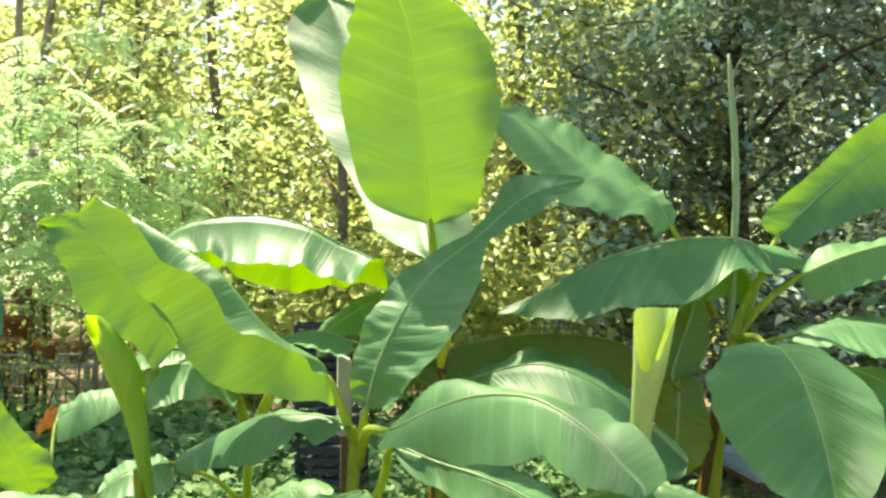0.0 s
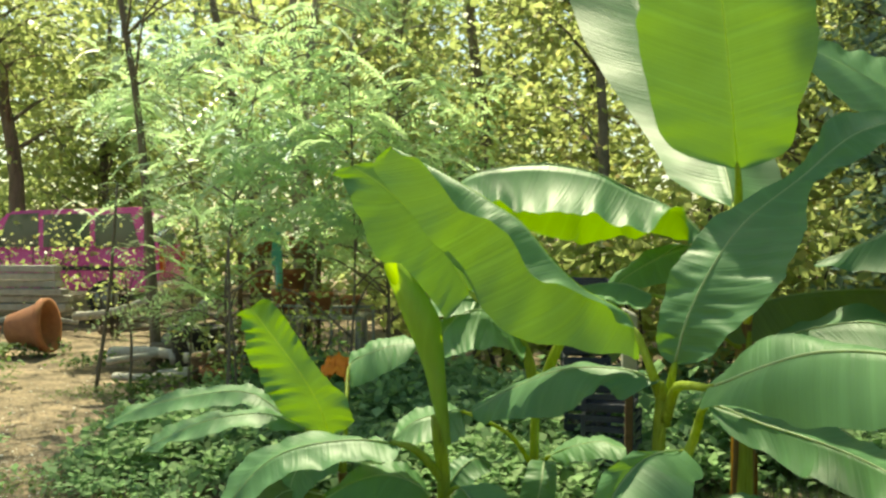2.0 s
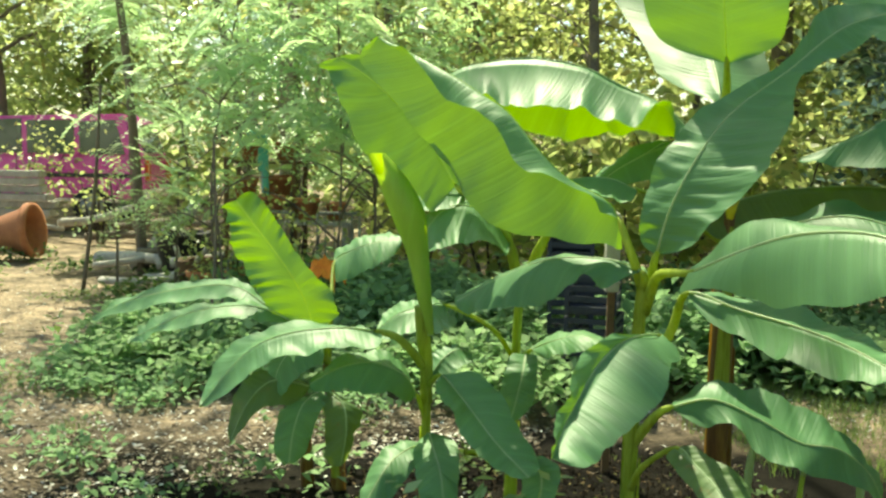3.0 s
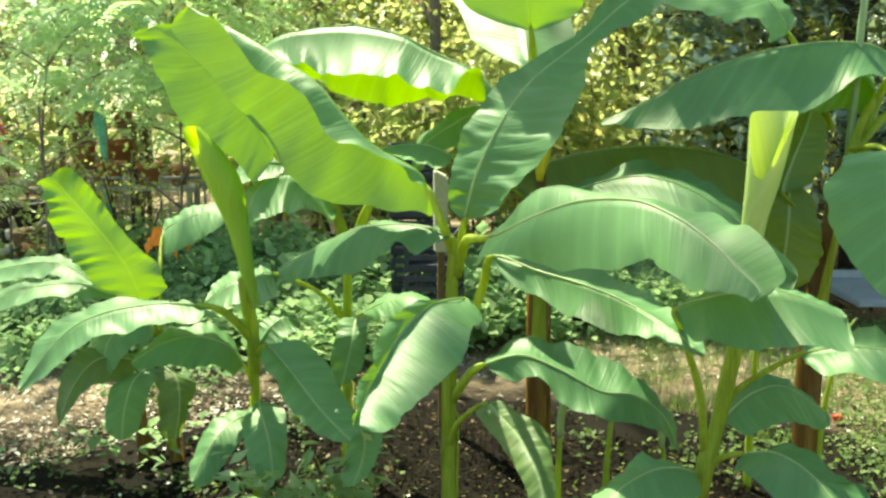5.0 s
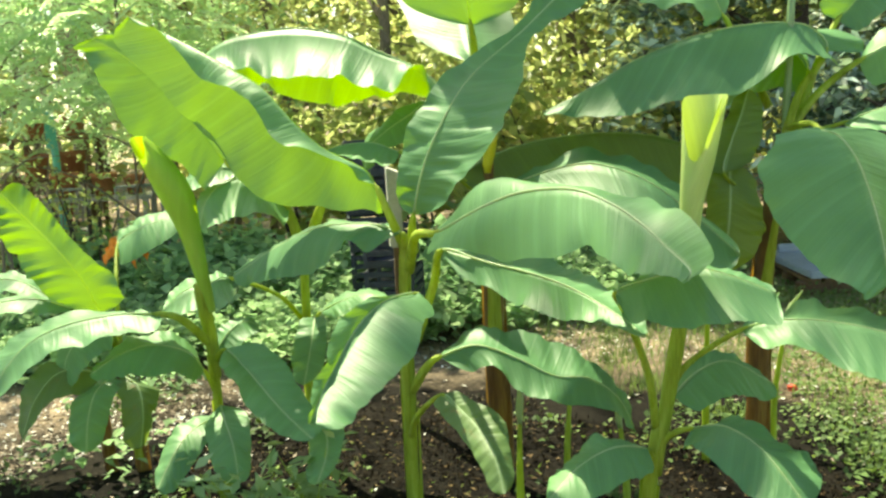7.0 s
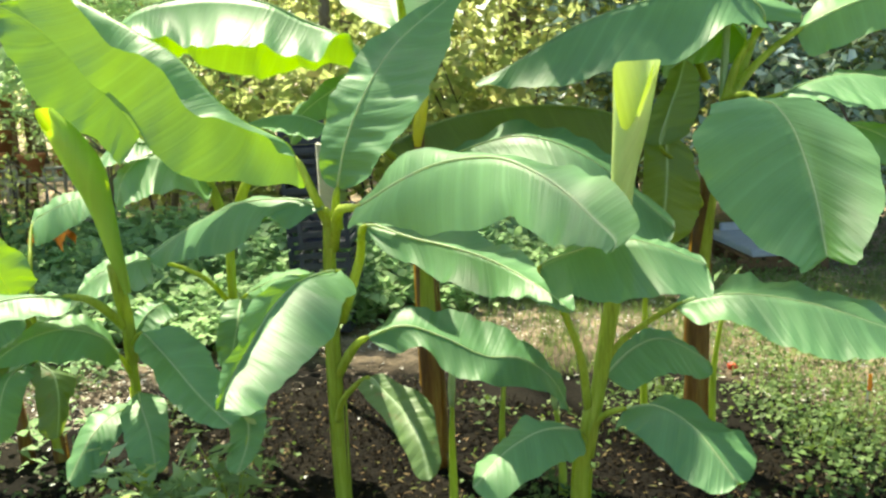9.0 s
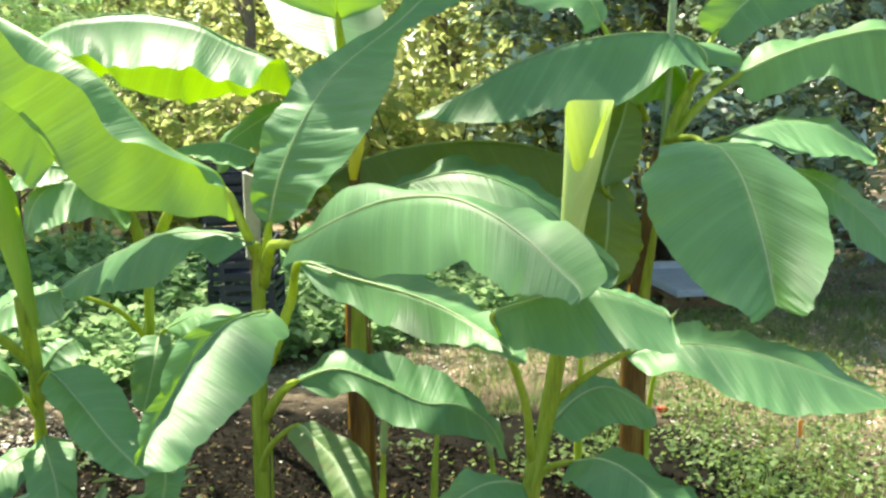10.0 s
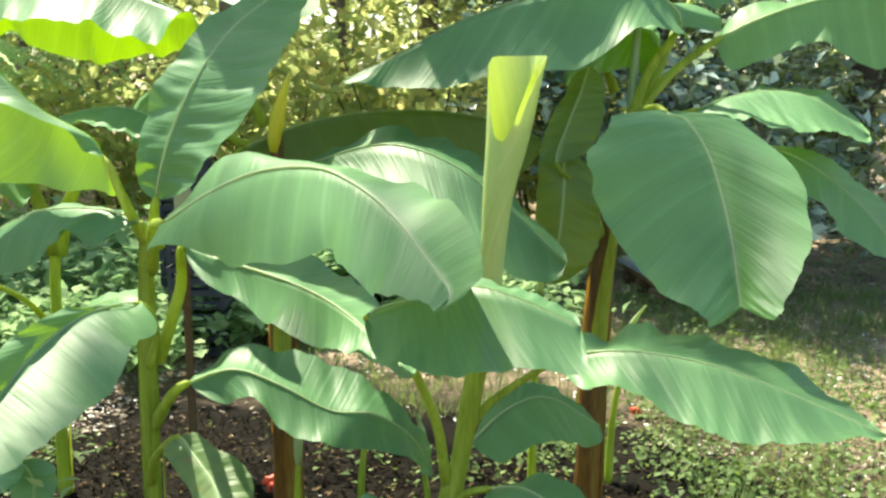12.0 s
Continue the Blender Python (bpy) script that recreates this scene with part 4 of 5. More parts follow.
def tree(place, height, trunk_r, crown_low, spread, leaves, leaf_len, material, bark, label, seed, lean=(0, 0), limbs=12, clump=0.3, name="tree"):
    """Tapered trunk, rising limbs with twigs, and leaves in loose clumps round the twigs."""
    rng = np.random.default_rng(seed)
    x, y = place
    ob = thing(name, (x, y, 0), label, "tree", "trees of the wood")
    top = np.array([x + lean[0], y + lean[1], height])
    bend = rng.normal(size=(2, 3)) * [0.12, 0.12, 0]
    trunk = spline([(x, y, -0.1), np.array([x, y, 0]) + (top - [x, y, 0]) * 0.35 + bend[0], np.array([x, y, 0]) + (top - [x, y, 0]) * 0.7 + bend[1], top], 16)
    part("trunk", tube(trunk, [trunk_r * (1 - 0.85 * i / 15) * (1.25 if i == 0 else 1) for i in range(16)], 10, 0.05), bark, ob)
    clumps = []
    for b in range(limbs):
        f = rng.uniform(0, 1)
        z0 = crown_low * 0.8 + (height - crown_low * 0.8) * f * 0.9
        i = min(15, int(z0 / height * 15))
        start = trunk[i]
        a = rng.uniform(0, 2 * math.pi)
        reach = spread * rng.uniform(0.55, 1.1) * (1 - 0.45 * f)
        end = start + np.array([math.cos(a) * reach, math.sin(a) * reach, reach * rng.uniform(0.1, 0.6)])
        middle = (start + end) / 2 + [0, 0, 0.12 * reach]
        limb = spline([start, middle, end], 7)
        r = trunk_r * 0.32 * (1 - 0.5 * f)
        wood = [tube(limb, [r * (1 - 0.8 * k / 6) for k in range(7)], 6)]
        for k in range(5):
            root = limb[2 + k]
            tip = root + rng.normal(size=3) * spread * 0.28
            wood.append(tube([root, (root + tip) / 2 + [0, 0, 0.04], tip], [r * 0.3, r * 0.2, r * 0.08], 4))
            clumps += [tip, (root + tip) / 2]
        part("limb", joined(*wood), bark, ob)
    clumps = np.array(clumps)
    extra = clumps[rng.integers(0, len(clumps), len(clumps))] + rng.normal(size=(len(clumps), 3)) * spread * 0.16
    clumps = np.vstack([clumps, extra])
    weight = rng.uniform(0.3, 1.0, len(clumps)) ** 1.5
    pick = rng.choice(len(clumps), leaves, p=weight / weight.sum())
    centres = clumps[pick] + rng.normal(size=(leaves, 3)) * [clump, clump, clump * 0.6]
    centres = centres[centres[:, 2] > 0.25]
    verts, quads = leaf_cloud(centres, leaf_len, leaf_len * 0.55, rng, 0.2, 0.45)
    cloud_part("crown", verts, quads, material, ob)
    return ob


SUN_T, DARK_T = "slim woodland tree with sunlit yellow-green leaves", "tree with dense dark glossy leaves"
#      place          height radius low spread leaves size
for row in [
    # two tall trees added for dappled shade, their crowns above the view
    ((0.6, 11.0), 16.0, 0.13, 9.0, 2.8, 1200, 0.17, SUNNY, BARK, SUN_T, 31),
    ((3.2, 12.2), 17.0, 0.16, 9.0, 2.8, 700, 0.17, OAK, BARK_DARK, DARK_T, 32),
    # two made-up leaning trees: unseen crowns shade the wide and the hanging leaf
    ((-4.75, 10.25), 10.6, 0.05, 11.7, 0.38, 480, 0.13, SUNNY, PALE_BARK, SUN_T, 317, (1.74, -3.78), 10, 0.10),
    ((-2.4, 11.3), 10.6, 0.07, 11.7, 0.42, 420, 0.13, SUNNY, BARK, SUN_T, 316, (-0.02, -3.66), 10, 0.10),
    ((-4.7, 13.6), 7.0, 0.11, 2.2, 1.9, 5176, 0.13, SUNNY, BARK, SUN_T, 11),
    ((-2.6, 9.9), 3.5, 0.05, 0.9, 1.5, 2175, 0.092, SUNNY, BARK, SUN_T, 12),
    ((-1.4, 9.4), 6.2, 0.07, 2.2, 1.9, 2300, 0.114, SUNNY, BARK, SUN_T, 13),
    ((-0.1, 10.2), 6.0, 0.06, 1.8, 1.9, 4422, 0.114, SUNNY, BARK, SUN_T, 15),
    ((-6.4, 13.4), 6.3, 0.06, 2.6, 2.4, 1200, 0.15, SUNNY, PALE_BARK, SUN_T, 16, (-1.0, 0)),
    ((-13.61, 16.0), 7.4, 0.2, 2.4, 2.4, 2200, 0.203, SUNNY, BARK, SUN_T, 17),
    ((-13.8, 19.5), 7.8, 0.16, 1.8, 3.0, 6440, 0.216, SUNNY, BARK, SUN_T, 18),
    ((-9.4, 21.0), 8.4, 0.16, 1.4, 3.2, 6440, 0.216, SUNNY, BARK, SUN_T, 19),
    ((-5.6, 17.0), 7.6, 0.15, 1.0, 3.0, 6860, 0.216, SUNNY, BARK, SUN_T, 20),
    ((-2.2, 17.8), 8.0, 0.15, 0.8, 3.2, 6860, 0.216, SUNNY, BARK, SUN_T, 14),
    ((1.2, 17.0), 7.8, 0.15, 0.8, 3.2, 6860, 0.216, SUNNY, BARK, SUN_T, 21),
    ((-4.82, 10.2), 8.6, 0.075, 4.6, 1.9, 450, 0.15, SUNNY, PALE_BARK, SUN_T, 41, (0.75, 0), 9),
    ((-4.76, 10.3), 7.0, 0.045, 4.2, 1.6, 250, 0.12, SUNNY, PALE_BARK, SUN_T, 42, (1.15, 0), 7),
    # lean is invented: the crown hangs out of view to dapple the left ground
    ((-5.2, 10.6), 13.0, 0.06, 7.5, 2.4, 600, 0.18, OAK, BARK, DARK_T, 43, (-3.0, 0.2)),
    ((-6.1, 9.4), 7.5, 0.06, 3.4, 1.7, 450, 0.12, OAK, BARK, DARK_T, 47, (-0.4, 0)),
    ((-2.9, 9.3), 2.6, 0.04, 0.9, 0.9, 900, 0.0945, WEED, BARK, "small bushy tree with dull green leaves", 44),
    ((2.65, 9.0), 6.3, 0.13, 0.9, 2.5, 20475, 0.117, OAK, BARK_DARK, DARK_T, 22, (0, 0), 14, 0.2),
    ((4.6, 9.6), 8.2, 0.15, 0.8, 2.8, 23782, 0.117, OAK, BARK_DARK, DARK_T, 23, (0, 0), 14, 0.2),
    ((1.3, 10.6), 5.0, 0.12, 1.2, 1.9, 6670, 0.119, SUNNY, BARK_DARK, SUN_T, 24, (0, 0), 12, 0.24),
    ((7.2, 11.0), 8.6, 0.16, 0.8, 3.1, 16380, 0.121, OAK, BARK_DARK, DARK_T, 25),
    ((5.0, 15.5), 8.0, 0.15, 0.8, 3.2, 7665, 0.186, OAK, BARK, SUN_T, 26),
    # the next six are unseen, added to enclose the clearing and limit its skylight
    ((-12.0, -20.0), 9.0, 0.16, 1.5, 3.4, 2450, 0.297, SUNNY, BARK, SUN_T, 51),
    ((-3.0, -24.0), 10.0, 0.18, 1.5, 3.6, 2450, 0.297, SUNNY, BARK, SUN_T, 52),
    ((5.0, -22.0), 9.5, 0.18, 1.5, 3.6, 2050, 0.33, OAK, BARK, DARK_T, 53),
    ((14.0, -18.0), 9.0, 0.16, 1.5, 3.4, 2450, 0.297, SUNNY, BARK, SUN_T, 54),
    ((12.0, 1.0), 9.0, 0.16, 1.2, 3.2, 2050, 0.33, OAK, BARK_DARK, DARK_T, 55),
    ((-13.0, 1.5), 9.0, 0.16, 1.5, 3.2, 2450, 0.297, SUNNY, BARK, SUN_T, 56),
    # made-up tree left of the view, there only to throw dapples on the earth
    ((-6.3, 5.9), 8.2, 0.08, 5.2, 2.0, 420, 0.15, SUNNY, BARK, SUN_T, 57, (1.2, 0.5)),
    ((-16.0, 13.0), 6.5, 0.15, 1.5, 2.8, 3430, 0.216, SUNNY, BARK, SUN_T, 27),
]:
    tree(*row)


def shrub(place, height, spread, leaves, leaf_len, material, label, seed):
    rng = np.random.default_rng(seed)
    ob = thing("shrub", (*place, 0), label, "shrub", "understorey shrubs")
    tips = []
    for k in range(9):
        a, r = rng.uniform(0, 2 * math.pi), rng.uniform(0.3, 1) * spread
        tip = np.array([place[0] + r * math.cos(a), place[1] + r * math.sin(a), height * rng.uniform(0.6, 1)])
        foot = np.array([place[0] + 0.1 * math.cos(a), place[1] + 0.1 * math.sin(a), -0.05])
        path = spline([foot, (foot + tip) / 2 + [0, 0, 0.15], tip], 6)
        part("branch", tube(path, [0.014, 0.012, 0.010, 0.008, 0.006, 0.003], 5), BARK_DARK, ob)
        tips += list(path[2:])
    tips = np.array(tips)
    centres = tips[rng.integers(0, len(tips), leaves)] + rng.normal(size=(leaves, 3)) * [0.22, 0.22, 0.18]
    centres = centres[centres[:, 2] > 0.05]
    cloud_part("foliage", *leaf_cloud(centres, leaf_len, leaf_len * 0.55, rng), material, ob)


for i, (x, y, h, s, m) in enumerate([
    (-1.9, 8.6, 1.7, 0.8, SUNNY), (-0.7, 8.4, 1.6, 0.9, SUNNY), (0.4, 8.3, 1.9, 0.9, SUNNY), (1.5, 8.8, 2.0, 0.9, SUNNY), (3.4, 8.6, 1.7, 0.9, THICKET),
    (4.4, 10.8, 1.4, 1.0, THICKET), (6.2, 10.4, 2.0, 1.2, THICKET), (-3.1, 9.8, 1.6, 0.9, SUNNY), 
    (-0.2, 10.3, 2.4, 1.2, SUNNY), (2.4, 11.6, 2.2, 1.2, SUNNY), (-5.0, 14.0, 2.2, 1.4, SUNNY), (-2.0, 14.5, 2.4, 1.5, SUNNY)]):
    shrub((x, y), h, s, *((2600, 0.085) if m is THICKET else (1200, 0.145)), m, "leafy understorey shrub at the edge of the wood", 60 + i)


def fern_tree(place, height, spread, fronds, label, seed, low=1.2):
    """A locust sapling: thin stems, layered sprays of drooping feather-shaped leaves of paired leaflets."""
    rng = np.random.default_rng(seed)
    ob = thing("locust_sapling", (*place, 0), label, "tree", "locust saplings")
    x, y = place
    sprays = []
    top = np.array([x + rng.normal() * 0.2, y, height])
    stem = spline([(x, y, -0.05), (x + rng.normal() * 0.12, y, height * 0.4), top], 14)
    part("trunk", tube(stem, [0.015 * (1 - 0.06 * i) for i in range(14)], 7), BARK, ob)
    for k in range(12):
        f = rng.uniform(low / height * 0.75, 0.95)
        start = stem[int(f * 13)]
        a = rng.uniform(0, 2 * math.pi)
        reach = spread * rng.uniform(0.5, 1.15) * (1.15 - 0.6 * f)
        tip = start + np.array([reach * math.cos(a), reach * 0.7 * math.sin(a), reach * rng.uniform(0.1, 0.55)])
        path = spline([start, (start + tip) / 2 + [0, 0, 0.12 * reach], tip], 7)
        part("branch", tube(path, [0.011 - 0.0014 * i for i in range(7)], 5), BARK, ob)
        sprays += list(path[2:])
    sprays = np.array(sprays)
    sprays = sprays[rng.permutation(len(sprays))[:36]]
    verts = []
    for k in range(fronds):
        root = sprays[rng.integers(len(sprays))] + rng.normal(size=3) * [0.26, 0.22, 0.15]
        a, l = rng.uniform(0, 2 * math.pi), rng.uniform(0.28, 0.5)
        out = np.array([math.cos(a), math.sin(a), rng.uniform(-0.1, 0.45)])
        flat = np.cross(out, [0, 0, 1])
        flat /= np.linalg.norm(flat)
        roll = rng.normal() * 0.45
        flat = flat * math.cos(roll) + np.array([0, 0, 1]) * math.sin(roll)
        if root[2] - 0.35 * l < low:
            continue
        for j in range(11):
            f = (j + 1) / 11
            p = root + out * l * f - np.array([0, 0, 0.7 * l * f * f])
            for sign in (-1, 1):
                tip = p + sign * flat * 0.085 * (1.15 - 0.55 * f) + out * 0.02 - np.array([0, 0, 0.012])
                cross = out * 0.017
                verts += [p, (p + tip) / 2 + cross, tip, (p + tip) / 2 - cross]
    verts = np.array(verts)
    cloud_part("fronds", verts, np.arange(len(verts)).reshape(-1, 4), FERNY, ob)


for i, (place, height, spread, fronds, low) in enumerate([
    ((-4.0, 7.2), 3.4, 1.2, 240, 1.35), ((-3.1, 7.4), 3.0, 1.1, 210, 1.25), ((-5.6, 9.6), 4.0, 1.5, 190, 1.6), 
    ((-7.6, 11.6), 4.4, 1.5, 300, 1.5), ((-3.3, 9.0), 4.3, 1.3, 280, 1.0), ((-2.9, 8.0), 3.3, 1.0, 150, 1.4), ((-4.6, 8.6), 3.9, 1.2, 230, 1.2)]):
    fern_tree(place, height, spread, fronds, "locust sapling with pale feathery drooping leaves", 90 + i, low)
shrub((-3.5, 7.5), 1.15, 0.5, 520, 0.06, SUNNY, "leafy bright green bush in front of flower pots", 83)
shrub((-4.1, 7.6), 0.8, 0.4, 360, 0.06, SUNNY, "leafy bright green bush in front of flower pots", 84)
shrub((-10.3, 12.5), 1.7, 1.0, 420, 0.10, SUNNY, "sparse sunlit bush before the parked car", 85)
shrub((-8.7, 12.3), 1.2, 0.6, 200, 0.09, SUNNY, "sparse sunlit bush before the parked car", 86)
fern_tree((-4.85, 7.9), 1.45, 0.6, 70, "small locust sapling with pale feathery leaves", 197, 0.5)


def distant_wood():
    """The wood goes on behind the nearest trees: a deep band of foliage with its trunks."""
    rng = np.random.default_rng(77)
    n = 80000
    x = rng.uniform(-34, 26, n)
    y = rng.uniform(20, 27, n)
    z = 15 * rng.beta(1.1, 1.5, n) + 0.1
    z[x < -11] *= 0.8
    lumps = np.array([noise.noise((a * 0.45, b * 0.3, c * 0.6)) for a, b, c in zip(x, y, z)])
    keep = lumps > -0.06 + 0.02 * (z - 6)
    centres = np.stack([x, y, z], 1)[keep]
    ob = thing("distant_wood", (0, 24, 0), "sunlit woodland edge far behind the clearing", "woodland", kind="structure")
    cloud_part("foliage", *leaf_cloud(centres, 0.36, 0.22, rng), SUNNY, ob)
    for k in range(14):
        x, y = rng.uniform(-30, 22), rng.uniform(20, 26)
        part("trunk", tube([(x, y, -0.1), (x + rng.normal() * 0.2, y, 4), (x + rng.normal() * 0.5, y, 9)], [0.16, 0.12, 0.06], 8), BARK, ob)


distant_wood()


# ---- low growth ----
def weed_field(name, label, count, area, height, leaf_len, material, seed, keep=lambda x, y: True):
    rng = np.random.default_rng(seed)
    centres = []
    while len(centres) < count:
        x, y = rng.uniform(area[0], area[1]), rng.uniform(area[2], area[3])
        if not keep(x, y):
            continue
        h = height * rng.uniform(0.35, 1) * (0.6 + 0.6 * abs(noise.noise((x * 1.3, y * 1.3, 2))))
        for k in range(9):
            f = rng.uniform(0.6, 1)
            centres.append((x + rng.normal() * 0.09, y + rng.normal() * 0.09, max(0.02, h * f)))
    verts, quads = leaf_cloud(np.array(centres), leaf_len, leaf_len * 0.72, rng, 0.1, 0.8)
    verts[:, 2] = np.maximum(verts[:, 2], 0.004)
    ob = new(name, fast_mesh(name, verts, quads, material))
    return tagged(ob, label, "weeds", kind="stuff")


weed_field("weed_bed", "dense bed of low grey-green leafy weeds", 56000, (-4.6, 1.6, 5.1, 8.4), 0.42, 0.082, WEED, 40,
           lambda x, y: y > 5.15 + 1.0 * min(1.0, max(0.0, (x + 0.9) / 0.6)) + 0.35 * noise.noise((x * 0.8, 3, 0)) + max(0, -(x + 3.0)) * 0.25 + 0.7 * noise.noise((x * 2.3, y * 2.3, 17)) and x > -4.2 + 0.9 * noise.noise((x * 1.7, y * 1.7, 27)) and x < 1.4 + 0.5 * noise.noise((y, 0, 1)))
weed_field("tall_weeds", "taller pale broad-leaved weeds behind the bed", 8000, (-4.0, 0.2, 6.0, 8.3), 0.72, 0.11, WEED, 45,
           lambda x, y: noise.noise((x * 1.2, y * 1.2, 31)) > -0.1 and y > 6.2 + 0.4 * noise.noise((x, 2, 5)) and not (x < -2.6 and y < 6.9))
weed_field("scattered_weeds", "scattered low weeds and seedlings on the earth", 40000, (-7, 7, 0.5, 9.5), 0.10, 0.028, SPROUT, 41,
           lambda x, y: (noise.noise((x * 1.1, y * 1.1, 9)) > (0.48 if -1.6 < x < 1.35 and y < 5.6 else 0.3 if x < -1.0 else 0.12)) or (x > 1.4 and noise.noise((x * 1.6, y * 1.6, 4)) > 0.12))
weed_field("leafy_weeds", "clumps of broad-leaved green weeds beside the stems", 3000, (1.2, 5.5, 3.4, 7.5), 0.15, 0.038, SPROUT, 43,
           lambda x, y: noise.noise((x * 1.3, y * 1.3, 21)) > 0.05)
weed_field("nettle_weeds", "knee-high clumps of soft green weeds on the trodden earth", 2600, (-6.5, -1.6, 3.6, 7.2), 0.26, 0.06, WEED, 47,
           lambda x, y: noise.noise((x * 1.5, y * 1.5, 13)) > 0.3)
weed_field("bed_weeds", "low weeds in the planted bed, coloured dark as its shade", 3500, (-2.6, 2.2, 2.0, 5.4), 0.14, 0.034, BED_WEED_SHADED, 49,
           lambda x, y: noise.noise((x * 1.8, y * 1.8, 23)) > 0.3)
weed_field("clump_weeds", "low broad-leaved weeds on the trodden earth", 1500, (-4.4, -2.2, 3.3, 4.9), 0.18, 0.05, WEED, 48,
           lambda x, y: noise.noise((x * 1.7, y * 1.7, 19)) > 0.12)
weed_field("shade_weeds", "patchy weeds in front of the wood", 5000, (-9, -3.2, 6.2, 10.5), 0.3, 0.07, SPROUT, 42,
           lambda x, y: noise.noise((x * 0.9, y * 0.9, 7)) > 0.1)


def litter():
    """Dry leaves and pale chips strewn over the earth."""
    rng = np.random.default_rng(50)
    n = 120000
    c = np.stack([rng.normal(-0.8, 3.4, n), rng.normal(4.2, 2.6, n), np.zeros(n)], 1)
    c = c[(c[:, 0] < -0.9) | (c[:, 0] > 1.3) | (rng.uniform(0, 1, n) < 0.08) | (c[:, 1] < 1.8) | (c[:, 1] > 5.2)]
    c = c[(np.hypot(0.40 * (c[:, 0] + 0.15), 0.60 * (c[:, 1] - 3.2)) > 0.85) | (rng.uniform(0, 1, len(c)) < 0.08)]
    n = len(c)
    c[:, 2] = [rise(x, y) + 0.008 for x, y, _ in c]
    a = rng.uniform(0, 2 * math.pi, n)
    l, w = rng.uniform(0.010, 0.042, n), rng.uniform(0.006, 0.019, n)
    d = np.stack([np.cos(a), np.sin(a), rng.normal(size=n) * 0.2], 1)
    s = np.stack([-np.sin(a), np.cos(a), rng.normal(size=n) * 0.25], 1)
    d, s = d * l[:, None], s * w[:, None]
    verts = np.stack([c - d / 2, c + s / 2, c + d / 2, c - s / 2], 1).reshape(-1, 3)
    me = fast_mesh("leaf_litter", verts, np.arange(4 * n).reshape(-1, 4), LITTER)
    tagged(new("leaf_litter", me), "dry brown leaves and pale chips strewn on the earth", "leaf litter", kind="stuff")


LITTER = foliage("dry_leaves", [(0.0, (0.05, 0.034, 0.024)), (0.5, (0.17, 0.12, 0.085)), (0.80, (0.36, 0.29, 0.24)), (0.95, (0.75, 0.74, 0.74))], (0.4, 0.3, 0.15), 0.08, 0.8)
litter()


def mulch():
    """Rotting leaves and twigs in the planted bed, coloured near black as the clump's shade."""
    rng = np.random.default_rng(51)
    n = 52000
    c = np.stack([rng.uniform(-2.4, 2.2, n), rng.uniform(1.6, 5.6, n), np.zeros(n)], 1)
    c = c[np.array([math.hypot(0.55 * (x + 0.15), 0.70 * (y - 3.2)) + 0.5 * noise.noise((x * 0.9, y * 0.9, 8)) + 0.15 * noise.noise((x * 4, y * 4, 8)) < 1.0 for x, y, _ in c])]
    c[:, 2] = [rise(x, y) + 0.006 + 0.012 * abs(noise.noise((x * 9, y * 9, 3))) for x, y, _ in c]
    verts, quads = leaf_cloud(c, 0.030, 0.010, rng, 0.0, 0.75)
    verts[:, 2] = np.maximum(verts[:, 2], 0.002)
    me = fast_mesh("mulch", verts, quads, MULCH_SHADED)
    tagged(new("mulch", me), "rotting leaves and twigs covering the bed, painted dark with shade", "mulch", kind="stuff")


# near-black stops paint shade under the clump, the paler flakes its lit bits
MULCH_SHADED = foliage("rotting_leaves_shaded", [(0.0, (0.003, 0.0025, 0.002)), (0.55, (0.006, 0.005, 0.0035)), (0.84, (0.014, 0.011, 0.007)), (0.93, (0.13, 0.095, 0.06)), (1.0, (0.05, 0.09, 0.025))], (0.3, 0.22, 0.1), 0.02, 0.9, 0.05)
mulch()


# ---- things in the clearing ----
PAINT = plain("magenta_car_paint", [(0.3, (0.62, 0.05, 0.34)), (0.7, (0.80, 0.16, 0.50))], 2.0, 0.12, relief=0.02)
CHROME = plain("bright_trim", [(0.3, (0.5, 0.5, 0.5)), (0.7, (0.7, 0.7, 0.7))], 5.0, 0.25, 1.0, 0.02)
RUBBER = plain("black_rubber", [(0.3, (0.012, 0.012, 0.012)), (0.7, (0.035, 0.035, 0.035))], 8.0, 0.8)
DARK_TRIM = plain("dark_trim", [(0.3, (0.02, 0.02, 0.022)), (0.7, (0.05, 0.05, 0.05))], 8.0, 0.55)
LAMP_RED = plain("red_tail_lamp", [(0.3, (0.5, 0.06, 0.02)), (0.7, (0.75, 0.16, 0.04))], 8.0, 0.25)
GREY_WOOD = plain("weathered_wood", [(0.3, (0.22, 0.21, 0.19)), (0.7, (0.52, 0.50, 0.45))], 6.0, 0.9, relief=0.7)
BROWN_WOOD = plain("brown_wood", [(0.3, (0.07, 0.04, 0.02)), (0.7, (0.20, 0.12, 0.06))], 6.0, 0.8, relief=0.5)
CLAY = plain("terracotta", [(0.3, (0.26, 0.09, 0.04)), (0.7, (0.46, 0.19, 0.09))], 7.0, 0.85)
TEAL = plain("teal_paint", [(0.3, (0.06, 0.33, 0.30)), (0.7, (0.16, 0.52, 0.46))], 5.0, 0.5)
CRATE = plain("dark_blue_plastic", [(0.3, (0.012, 0.016, 0.03)), (0.7, (0.03, 0.04, 0.075))], 8.0, 0.45)
WHITE = plain("weathered_white_paint", [(0.3, (0.34, 0.34, 0.29)), (0.7, (0.56, 0.56, 0.49))], 8.0, 0.7)
ORANGE = plain("orange_cloth", [(0.3, (0.75, 0.14, 0.01)), (0.7, (0.90, 0.34, 0.02))], 14.0, 0.7)
